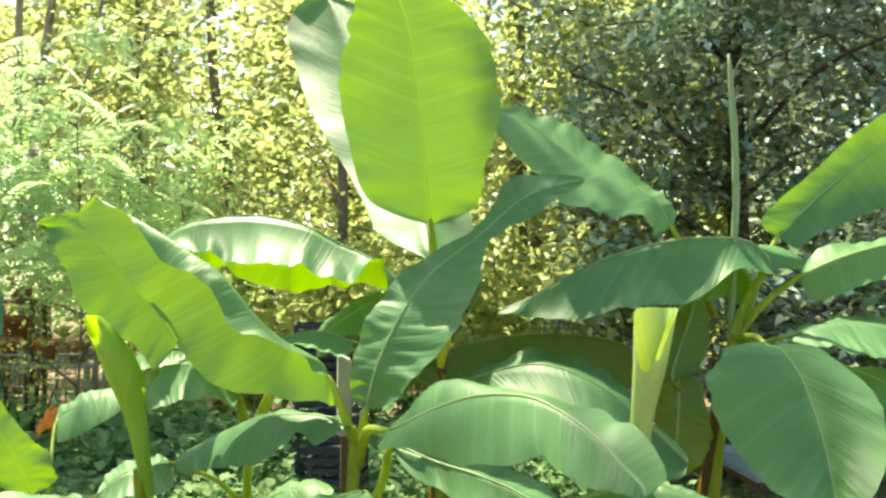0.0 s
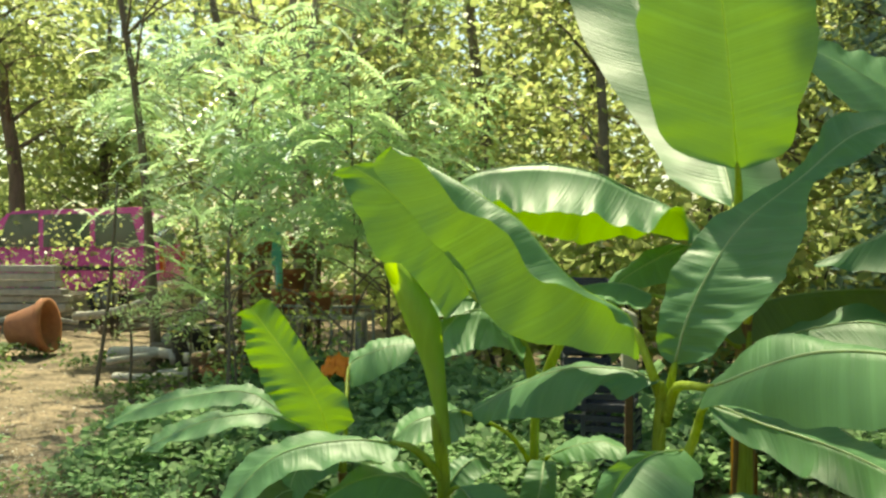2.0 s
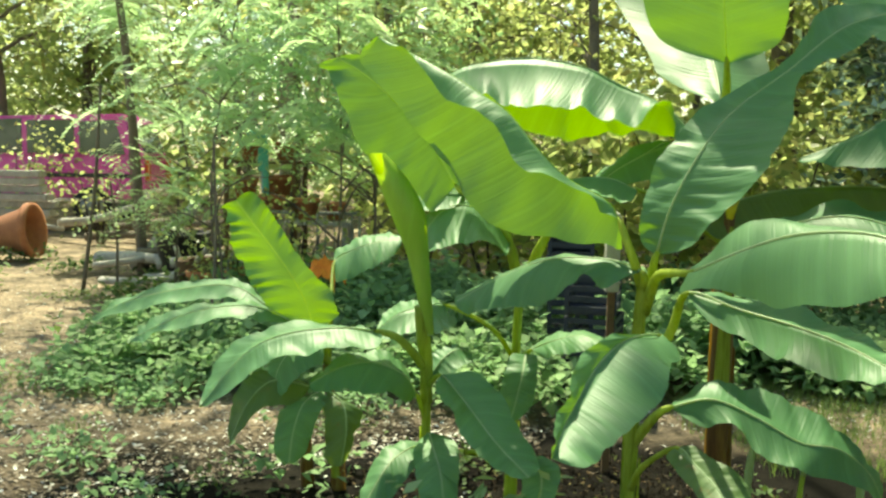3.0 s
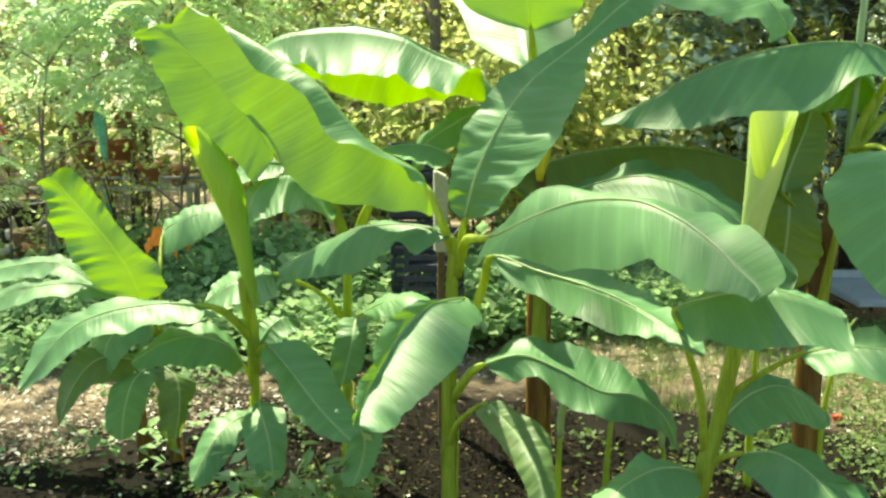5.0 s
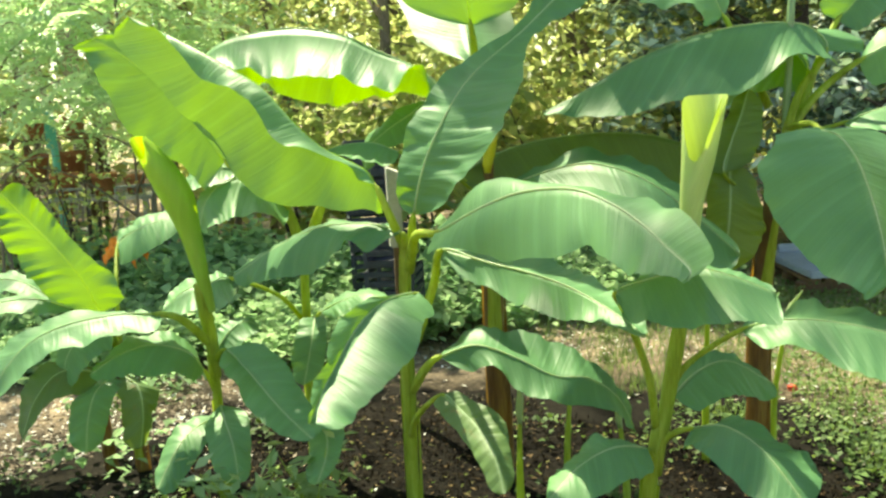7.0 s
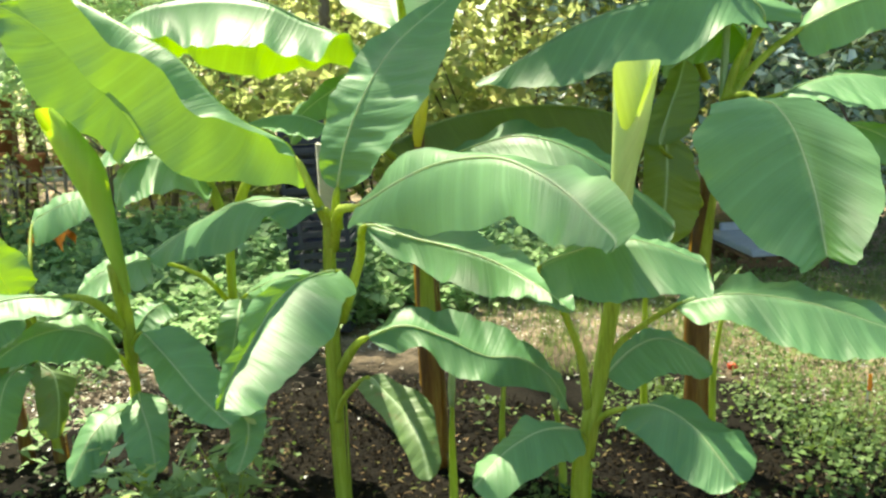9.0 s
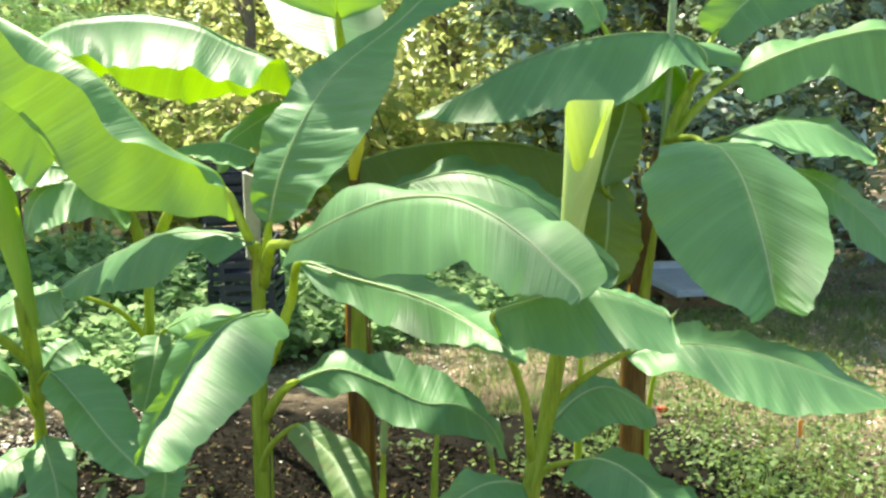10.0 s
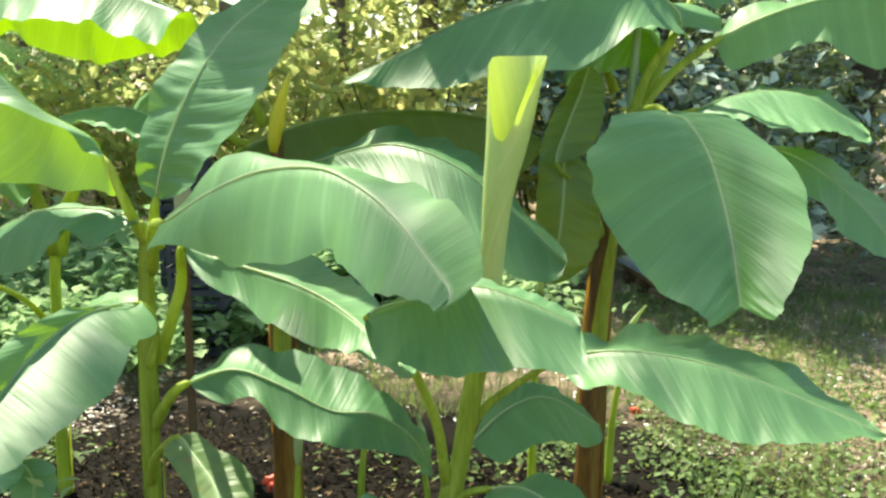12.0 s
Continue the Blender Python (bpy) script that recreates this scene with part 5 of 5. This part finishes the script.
RED = plain("red_plastic", [(0.3, (0.55, 0.04, 0.02)), (0.7, (0.75, 0.10, 0.03))], 9.0, 0.5)
SHEET = plain("blue_grey_sheet", [(0.3, (0.22, 0.27, 0.36)), (0.7, (0.40, 0.46, 0.55))], 4.0, 0.35)
STEEL = plain("grey_steel", [(0.3, (0.20, 0.22, 0.23)), (0.7, (0.42, 0.44, 0.45))], 7.0, 0.45, 0.7)
GLASS, _nt, _b, _o = shader("car_glass")
_b.inputs["Base Color"].default_value = (0.07, 0.10, 0.08, 1)
_b.inputs["Roughness"].default_value = 0.05
_b.inputs["Specular IOR Level"].default_value = 1.0


def car(place, turn):
    """A boxy wagon: extruded side profile, inset windows, bumpers, wheels. Local x runs from nose to tail."""
    m = pose(*place, 0, 0, turn)
    ob = thing("car", place, "old magenta station wagon parked among the trees", "car")

    def slab(profile, half, bevel):
        bm = bmesh.new()
        low = [bm.verts.new((x, -half, z)) for x, z in profile]
        high = [bm.verts.new((x, half, z)) for x, z in profile]
        bm.faces.new(low)
        bm.faces.new(high[::-1])
        for i in range(len(profile)):
            j = (i + 1) % len(profile)
            bm.faces.new((low[i], high[i], high[j], low[j]))
        bmesh.ops.recalc_face_normals(bm, faces=bm.faces)
        if bevel:
            bmesh.ops.bevel(bm, geom=bm.edges[:], offset=bevel, segments=2, affect="EDGES")
        bmesh.ops.transform(bm, matrix=m, verts=bm.verts)
        return bm

    body = part("body", slab([(-4.4, 0.45), (-4.45, 0.95), (-3.2, 1.1), (-0.02, 1.15), (0.0, 0.45)], 0.88, 0.06), PAINT, ob)
    part("cabin", slab([(-3.2, 1.10), (-2.5, 1.78), (-0.32, 1.86), (-0.02, 1.12)], 0.80, 0.06), PAINT, ob)
    for x0, x1 in ((-2.75, -2.0), (-1.92, -1.15), (-1.07, -0.42)):
        part("window", slab([(x0, 1.18), (x0 + (0.28 if x0 < -2.5 else 0), 1.72), (x1 - (0.06 if x1 > -0.5 else 0), 1.75), (x1 + (0.1 if x1 > -0.5 else 0), 1.18)], 0.812, 0.008), GLASS, ob)
    part("rear_window", slab([(-0.30, 1.22), (-0.34, 1.70), (-0.23, 1.70), (-0.03, 1.22)], 0.62, 0.01), GLASS, ob)
    part("rubbing_strip", slab([(-4.2, 0.80), (-4.2, 0.87), (-0.1, 0.87), (-0.1, 0.80)], 0.895, 0.01), DARK_TRIM, ob)
    part("sill", slab([(-3.6, 0.40), (-3.6, 0.46), (-0.4, 0.46), (-0.4, 0.40)], 0.90, 0.01), CHROME, ob)
    part("rear_bumper", slab([(-0.08, 0.46), (-0.08, 0.62), (0.10, 0.62), (0.10, 0.46)], 0.86, 0.03), CHROME, ob)
    for s in (-0.68, 0.68):
        lamp = box((0.05, 0.22, 0.34), m @ Vector((0.012, s, 0.92)), turn, 0.02)
        part("tail_lamp", lamp, LAMP_RED, ob)
    for x in (-3.6, -0.85):
        for s in (-0.80, 0.80):
            tyre = part("wheel", lathe([(0.0, -0.09), (0.30, -0.09), (0.34, -0.05), (0.34, 0.05), (0.30, 0.09), (0.0, 0.09)], m @ Vector((x, s, 0.34)), 28, (90, 0, turn)), RUBBER, ob)
            part("rim", lathe([(0.0, -0.1), (0.19, -0.1), (0.2, 0.1), (0.0, 0.1)], m @ Vector((x, s, 0.34)), 20, (90, 0, turn)), STEEL, tyre)


car((-9.3, 14.9, 0.10), 17.0)


def flower_pot(place, r, h, tilt=(0, 0, 0)):
    ob = thing("flower_pot", place, "terracotta flower pot filled with earth", "flower pot", "flower pots")
    part("pot", lathe([(r * 0.66, 0), (r * 0.9, h * 0.78), (r, h * 0.78), (r, h), (r * 0.86, h), (r * 0.8, h * 0.8)], place, 24, tilt), CLAY, ob)
    part("soil", lathe([(0.0, h * 0.85), (r * 0.84, h * 0.86), (r * 0.5, h * 0.9)], place, 18, tilt), GROUND, ob)


def bench(place, size, turn, label):
    ob = thing("work_bench", place, label, "bench")
    m = pose(*place, 0, 0, turn)
    w, d, h = size
    for k in range(4):
        part("plank", box((w, d / 4 - 0.015, 0.03), m @ Vector((0, (k - 1.5) * d / 4, h)), turn, 0.006), GREY_WOOD, ob)
    for sx in (-1, 1):
        for sy in (-1, 1):
            part("leg", box((0.05, 0.05, h), m @ Vector((sx * (w / 2 - 0.06), sy * (d / 2 - 0.05), h / 2)), turn, 0.006), GREY_WOOD, ob)
    part("rail", box((w - 0.1, 0.03, 0.06), m @ Vector((0, -d / 2 + 0.05, h * 0.5)), turn, 0.005), GREY_WOOD, ob)


bench((-3.75, 8.35, 0), (0.95, 0.5, 0.76), 12, "weathered grey wooden bench holding flower pots")
for place, r, h, tilt in [((-4.05, 8.3, 0.78), 0.13, 0.22, (0, 0, 0)), ((-3.72, 8.36, 0.78), 0.12, 0.2, (0, 0, 0)), ((-4.22, 8.15, 0.0), 0.19, 0.32, (0, 0, 0)),
                          ((-4.55, 8.0, 0.0), 0.2, 0.3, (0, 0, 0)), ((-3.45, 8.4, 0.78), 0.10, 0.17, (0, 0, 0))]:
    flower_pot(place, r, h, tilt)
shelf = thing("plant_stand", (-4.3, 8.7, 0), "tall plant stand with clay pots on its shelves", "plant stand")
for z in (0.5, 0.92, 1.3):
    part("shelf", box((0.75, 0.3, 0.03), (-4.3, 8.7, z), 8, 0.005), BROWN_WOOD, shelf)
for sx in (-0.36, 0.36):
    for sy in (-0.13, 0.13):
        part("post", box((0.04, 0.04, 1.34), (-4.3 + sx, 8.7 + sy, 0.67), 8, 0.005), BROWN_WOOD, shelf)
for place, r, h in [((-4.5, 8.66, 0.94), 0.13, 0.22), ((-4.15, 8.68, 0.94), 0.14, 0.24), ((-4.45, 8.66, 1.32), 0.1, 0.16), ((-4.1, 8.7, 1.32), 0.11, 0.18), ((-4.3, 8.66, 0.52), 0.14, 0.24)]:
    flower_pot(place, r, h)
post = thing("teal_post", (-4.2, 8.45, 0), "teal painted metal post with a bent top", "post")
part("pole", tube(spline([(-4.17, 8.45, -0.03), (-4.18, 8.45, 0.8), (-4.2, 8.45, 1.45), (-4.24, 8.45, 1.56), (-4.36, 8.45, 1.58)], 20), [0.035] * 20, 10), TEAL, post)
part("bracket", box((0.10, 0.02, 0.22), (-4.19, 8.41, 1.33), 10, 0.006), TEAL, post)


OLD_PAINT = plain("chipped_grey_paint", [(0.35, (0.09, 0.075, 0.06)), (0.5, (0.24, 0.24, 0.23)), (0.7, (0.38, 0.39, 0.38))], 22.0, 0.7)


def metal_chair(place, turn):
    ob = thing("garden_chair", place, "grey metal garden chair, rusty and worn", "chair", "garden chairs")
    m = pose(*place, 0, 0, turn)
    part("seat", box((0.42, 0.42, 0.025), m @ Vector((0, 0, 0.43)), turn, 0.01), OLD_PAINT, ob)
    for sx in (-0.19, 0.19):
        part("front_leg", tube([m @ Vector((sx, -0.19, 0.0)), m @ Vector((sx, -0.18, 0.43))], [0.014, 0.014], 8), OLD_PAINT, ob)
        part("back_leg", tube([m @ Vector((sx, 0.24, 0.0)), m @ Vector((sx, 0.19, 0.43)), m @ Vector((sx, 0.26, 0.86))], [0.014] * 3, 8), OLD_PAINT, ob)
    part("back_rail", tube([m @ Vector((-0.19, 0.26, 0.86)), m @ Vector((0.19, 0.26, 0.86))], [0.014, 0.014], 8), OLD_PAINT, ob)
    for k in range(4):
        x = -0.12 + 0.08 * k
        part("back_bar", tube([m @ Vector((x, 0.20, 0.45)), m @ Vector((x, 0.26, 0.86))], [0.007, 0.007], 6), OLD_PAINT, ob)


metal_chair((-3.25, 8.0, 0), 25)
metal_chair((-4.0, 7.9, 0), -20)


def crate(place, turn, size=(0.30, 0.36, 0.24)):
    """A plastic harvest crate: floor, rim and rows of slats on corner posts."""
    ob = thing("plastic_crate", place, "dark blue-black plastic crate, stacked", "crate", "stacked crates")
    m = pose(*place, 0, 0, turn)
    w, d, h = size
    part("floor", box((w - 0.02, d - 0.02, 0.015), m @ Vector((0, 0, 0.012)), turn, 0.003), CRATE, ob)
    for sx in (-1, 1):
        for sy in (-1, 1):
            part("corner", box((0.03, 0.03, h - 0.01), m @ Vector((sx * (w / 2 - 0.015), sy * (d / 2 - 0.015), h / 2)), turn, 0.004), CRATE, ob)
    for k in range(4):
        z = 0.035 + k * (h - 0.06) / 3
        for s in (-1, 1):
            part("slat", box((w - 0.06, 0.012, 0.035), m @ Vector((0, s * (d / 2 - 0.008), z)), turn, 0.003), CRATE, ob)
            part("slat", box((0.012, d - 0.06, 0.035), m @ Vector((s * (w / 2 - 0.008), 0, z)), turn, 0.003), CRATE, ob)


for k in range(5):
    crate((-1.01 + 0.01 * (k % 2), 6.4, 0.012 + 0.248 * k), 6 + 3 * (k % 3))
for k in range(3):
    crate((-0.78 + 0.01 * (k % 2), 5.75, 0.012 + 0.248 * k), -8 + 4 * k)

stake = thing("wooden_post", (-0.56, 4.37, 0), "dark wooden post with a white painted slanted top", "post")
part("shaft", box((0.032, 0.032, 0.95), (-0.56, 4.37, 0.43), 14, 0.005), BROWN_WOOD, stake)
bm = box((0.062, 0.062, 0.36), (-0.56, 4.37, 1.01), 14, 0.006)
for v in bm.verts:
    if v.co.z > 1.0:
        v.co.z -= 0.5 * (v.co.x + 0.56)
part("painted_top", bm, WHITE, stake, "white painted top")

# pallet with a sheet on it
pallet = thing("pallet", (2.22, 7.1, 0), "dark wooden pallet lying on the ground", "pallet")
for k in range(3):
    part("bearer", box((0.62, 0.09, 0.09), (2.22, 6.75 + 0.35 * k, 0.055), 4, 0.005), BROWN_WOOD, pallet)
for k in range(5):
    part("board", box((0.10, 0.85, 0.025), (1.98 + 0.120 * k, 7.1, 0.114), 4, 0.004), BROWN_WOOD, pallet)
sheet_ob = thing("metal_sheet", (2.22, 7.1, 0.13), "blue-grey metal sheet lying on a pallet", "sheet")
part("panel", box((0.58, 0.9, 0.05), (2.22, 7.12, 0.158), 6, 0.008), SHEET, sheet_ob)
part("raised_lip", box((0.5, 0.04, 0.06), (2.22, 7.5, 0.215), 6, 0.008), SHEET, sheet_ob)


def crumple(place, size, material, name, label, category, seed):
    rng = np.random.default_rng(seed)
    ob = thing(name, place, label, category)
    for k in range(5):
        bm = bmesh.new()
        bmesh.ops.create_icosphere(bm, subdivisions=3, radius=1.0)
        for v in bm.verts:
            v.co *= 1 + 0.35 * noise.noise(v.co * 2.1 + Vector((seed + 3 * k, 0, 0))) + 0.12 * noise.noise(v.co * 6)
        off = rng.normal(size=3) * np.array(size) * 0.5
        bmesh.ops.transform(bm, matrix=Matrix.LocRotScale(Vector(place) + Vector((off[0], off[1], size[2] + abs(off[2]))), Euler(rng.uniform(0, 3, 3)), (size[0] * 0.55, size[1] * 0.5, size[2])), verts=bm.verts)
        for f in bm.faces:
            f.smooth = True
        part("fold", bm, material, ob)


def cloth(place, size, material, label, seed):
    """A rag thrown over the weeds: a sheet heaped into folds, with some thickness."""
    n = 26
    verts = []
    for layer in (0.0, -0.006):
        for j in range(n):
            for i in range(n):
                u, v = i / (n - 1) - 0.5, j / (n - 1) - 0.5
                far = math.hypot(u, v)
                fold = 0.55 * abs(noise.noise((u * 5 + seed, v * 4, 0))) + 0.28 * noise.noise((u * 11, v * 12, seed))
                edge = 1 + 0.35 * noise.noise((4 * math.atan2(v, u), seed, 1)) * far
                verts.append((place[0] + size[0] * (u * edge + 0.12 * noise.noise((u * 6, v * 6, 9))), place[1] + size[1] * v * edge, place[2] + size[2] * (1 - 3.0 * far * far + fold) + layer))
    faces = [(j * n + i, j * n + i + 1, (j + 1) * n + i + 1, (j + 1) * n + i) for j in range(n - 1) for i in range(n - 1)]
    faces += [tuple(k + n * n for k in f[::-1]) for f in faces]
    ob = thing("cloth", (place[0], place[1], place[2]), label, "cloth")
    part("folds", (verts, faces), material, ob)


cloth((-2.79, 6.5, 0.50), (0.24, 0.20, 0.13), ORANGE, "crumpled orange cloth lying on the weeds", 3)
crumple((1.30, 4.6, 0.0), (0.02, 0.02, 0.02), RED, "red_marker", "small red plastic scrap on the earth", "plastic scrap", 8)
crumple((-0.18, 3.86, 0.0), (0.02, 0.018, 0.03), RED, "red_marker", "small red plastic scrap beside a stem", "plastic scrap", 9)
flag = thing("marker_flag", (1.68, 3.98, 0), "small orange marker flag on a wire", "marker flag")
part("wire", tube([(1.68, 3.98, -0.05), (1.68, 3.98, 0.17)], [0.003, 0.003], 6), STEEL, flag)
part("flag", box((0.022, 0.006, 0.07), (1.688, 3.98, 0.135), 20, 0.002), ORANGE, flag)

# boards, tub, logs near the car
stack = thing("board_pile", (-9.6, 11.2, 0), "pile of bleached grey boards", "boards")
for k in range(6):
    part("board", box((1.6 - 0.1 * k, 0.22, 0.09), (-9.55 + 0.05 * (k % 3), 11.2 + 0.06 * (k % 2), 0.50 + 0.105 * k), 14 + 4 * math.sin(2 * k), 0.012), GREY_WOOD, stack)
for sx in (-0.6, 0.5):
    part("trestle", box((0.12, 0.35, 0.46), (-9.55 + sx, 11.2, 0.225), 14, 0.015), GREY_WOOD, stack)
tub = thing("clay_tub", (-8.35, 10.0, 0), "round terracotta tub lying on its side", "tub")
part("tub", lathe([(0.18, 0), (0.30, 0.42), (0.34, 0.42), (0.34, 0.5), (0.28, 0.5), (0.25, 0.42), (0.15, 0.06)], (-8.55, 10.0, 0.33), 28, (0, 84, 15)), CLAY, tub)
flower_pot((-8.9, 9.9, 0.0), 0.22, 0.36)
flower_pot((-9.3, 10.2, 0.0), 0.26, 0.4)


def log(path, r, material, label):
    ob = thing("log", path[0], label, "log", "fallen logs")
    course = spline(path, 12)
    part("wood", tube(course, [r * (1 - 0.3 * i / 11) for i in range(12)], 10, 0.08), material, ob)


rng = np.random.default_rng(5)
for k in range(14):
    x, y = -6.2 + rng.uniform(-0.6, 1.2), 9.0 + rng.uniform(-0.5, 0.6)
    a, l, z = rng.uniform(-0.5, 0.9), rng.uniform(0.6, 1.3), 0.06 + 0.05 * (k // 3)
    log([(x, y, z), (x + l / 2 * math.cos(a), y + l / 2 * math.sin(a), z + 0.06), (x + l * math.cos(a), y + l * math.sin(a), z + rng.uniform(-0.02, 0.25))], rng.uniform(0.03, 0.075), GREY_WOOD if k % 3 else BARK, "bleached fallen log on a brush heap")
for k in range(16):
    x, y = -8.6 + rng.uniform(-2.4, 2.6), 12.3 + rng.uniform(-0.6, 0.7)
    a, l, z = rng.uniform(-0.6, 0.6), rng.uniform(0.7, 1.6), 0.05 + 0.06 * (k % 5)
    log([(x, y, z), (x + l / 2 * math.cos(a), y + l / 2 * math.sin(a), z + 0.08), (x + l * math.cos(a), y + l * math.sin(a), z + rng.uniform(0.0, 0.35))], rng.uniform(0.025, 0.07), BARK if k % 3 else GREY_WOOD, "bleached fallen branch on a brush heap")
for dx in (0, 0.22):
    log([(-5.2 + dx, 8.5, 0.0), (-5.12 + 0.5 * dx, 8.5, 0.22), (-5.18 + 1.6 * dx, 8.5, 0.46)], 0.035, GREY_WOOD, "bleached forked stick standing up")
log([(-6.3, 9.5, 0.1), (-5.9, 9.5, 0.45), (-5.5, 9.5, 0.8)], 0.09, GREY_WOOD, "grey beam leaning on the brush heap")
drum = thing("dark_tub", (-5.45, 9.1, 0), "dark green plastic tub", "tub")
part("tub", lathe([(0.22, 0), (0.27, 0.5), (0.30, 0.5), (0.30, 0.54), (0.25, 0.54), (0.22, 0.1)], (-5.45, 9.1, 0.0), 24), DARK_TRIM, drum)
planter = thing("rusty_planter", (-4.75, 8.35, 0), "brown rusty round planter", "planter")
part("bowl", lathe([(0.14, 0), (0.26, 0.14), (0.29, 0.34), (0.31, 0.36), (0.26, 0.36), (0.2, 0.1)], (-4.75, 8.35, 0.0), 24), BROWN_WOOD, planter)
for x0, x1, y, h, r in [(-3.46, -3.40, 6.0, 1.5, 0.014), (-3.36, -3.43, 6.02, 1.25, 0.011), (-5.9, -5.65, 8.0, 2.0, 0.022), (-5.55, -5.6, 8.05, 1.1, 0.016)]:
    cane = thing("bare_cane", (x0, y, 0), "thin bare woody cane", "cane", "bare canes")
    part("cane", tube(spline([(x0, y, -0.05), ((x0 + x1) / 2 + 0.04, y, h * 0.5), (x1, y, h)], 8), [r * (1 - 0.07 * i) for i in range(8)], 6), BARK, cane)

PALE = foliage("leaves_pale", [(0.0, (0.24, 0.36, 0.16)), (1.0, (0.42, 0.52, 0.30))], (0.55, 0.72, 0.25), 0.4, 0.6, 0.2)
# bright seedlings and grass at the foot of the stems
for i, (x, y, h, s) in enumerate([(-0.93, 2.95, 0.40, 0.13), (-0.70, 2.95, 0.43, 0.10), (-0.80, 2.9, 0.30, 0.10), (-1.0, 2.86, 0.28, 0.10)]):
    rng = np.random.default_rng(200 + i)
    ob = thing("seedling", (x, y, 0), "bright pale green leafy seedling", "weed", "seedlings by the stems")
    tips = []
    for k in range(5):
        a = rng.uniform(0, 6.28)
        tip = np.array([x + s * math.cos(a), y + s * math.sin(a), h * rng.uniform(0.7, 1)])
        path = spline([(x, y, -0.02), (x + 0.3 * s * math.cos(a), y + 0.3 * s * math.sin(a), h * 0.5), tip], 8)
        part("stalk", tube(path, [0.004 - 0.0004 * j for j in range(8)], 5), STALK, ob)
        tips += list(path[3:])
    tips = np.array(tips)
    c = tips[rng.integers(0, len(tips), 80)] + rng.normal(size=(80, 3)) * 0.03
    cloud_part("foliage", *leaf_cloud(c, 0.085, 0.036, rng, 0.1, 0.6), PALE, ob)


def grass(count, area, seed, keep):
    rng = np.random.default_rng(seed)
    verts = []
    while len(verts) < 4 * count:
        x, y = rng.uniform(area[0], area[1]), rng.uniform(area[2], area[3])
        if not keep(x, y):
            continue
        for _ in range(6):
            p = np.array([x + rng.normal() * 0.03, y + rng.normal() * 0.03, rise(x, y) - 0.005])
            a, h = rng.uniform(0, 6.28), rng.uniform(0.03, 0.10)
            out, side = np.array([math.cos(a), math.sin(a), 0]), np.array([-math.sin(a), math.cos(a), 0])
            verts += [p - side * 0.002, p + side * 0.002, p + out * h * 0.5 + [0, 0, h] + side * 0.001, p + out * h * 0.5 + [0, 0, h] - side * 0.001]
    verts = np.array(verts)
    me = fast_mesh("grass", verts, np.arange(len(verts)).reshape(-1, 4), SPROUT)
    tagged(new("grass", me), "thin patchy grass growing through leaf litter", "grass", kind="stuff")


grass(52000, (-5.0, 5.5, -0.5, 7.0), 61, lambda x, y: noise.noise((x * 0.8, y * 0.8, 12)) + 0.10 * x > (0.34 if -1.0 < x < 1.3 and y < 4.6 else -0.05 if x > -1.0 else 0.12))
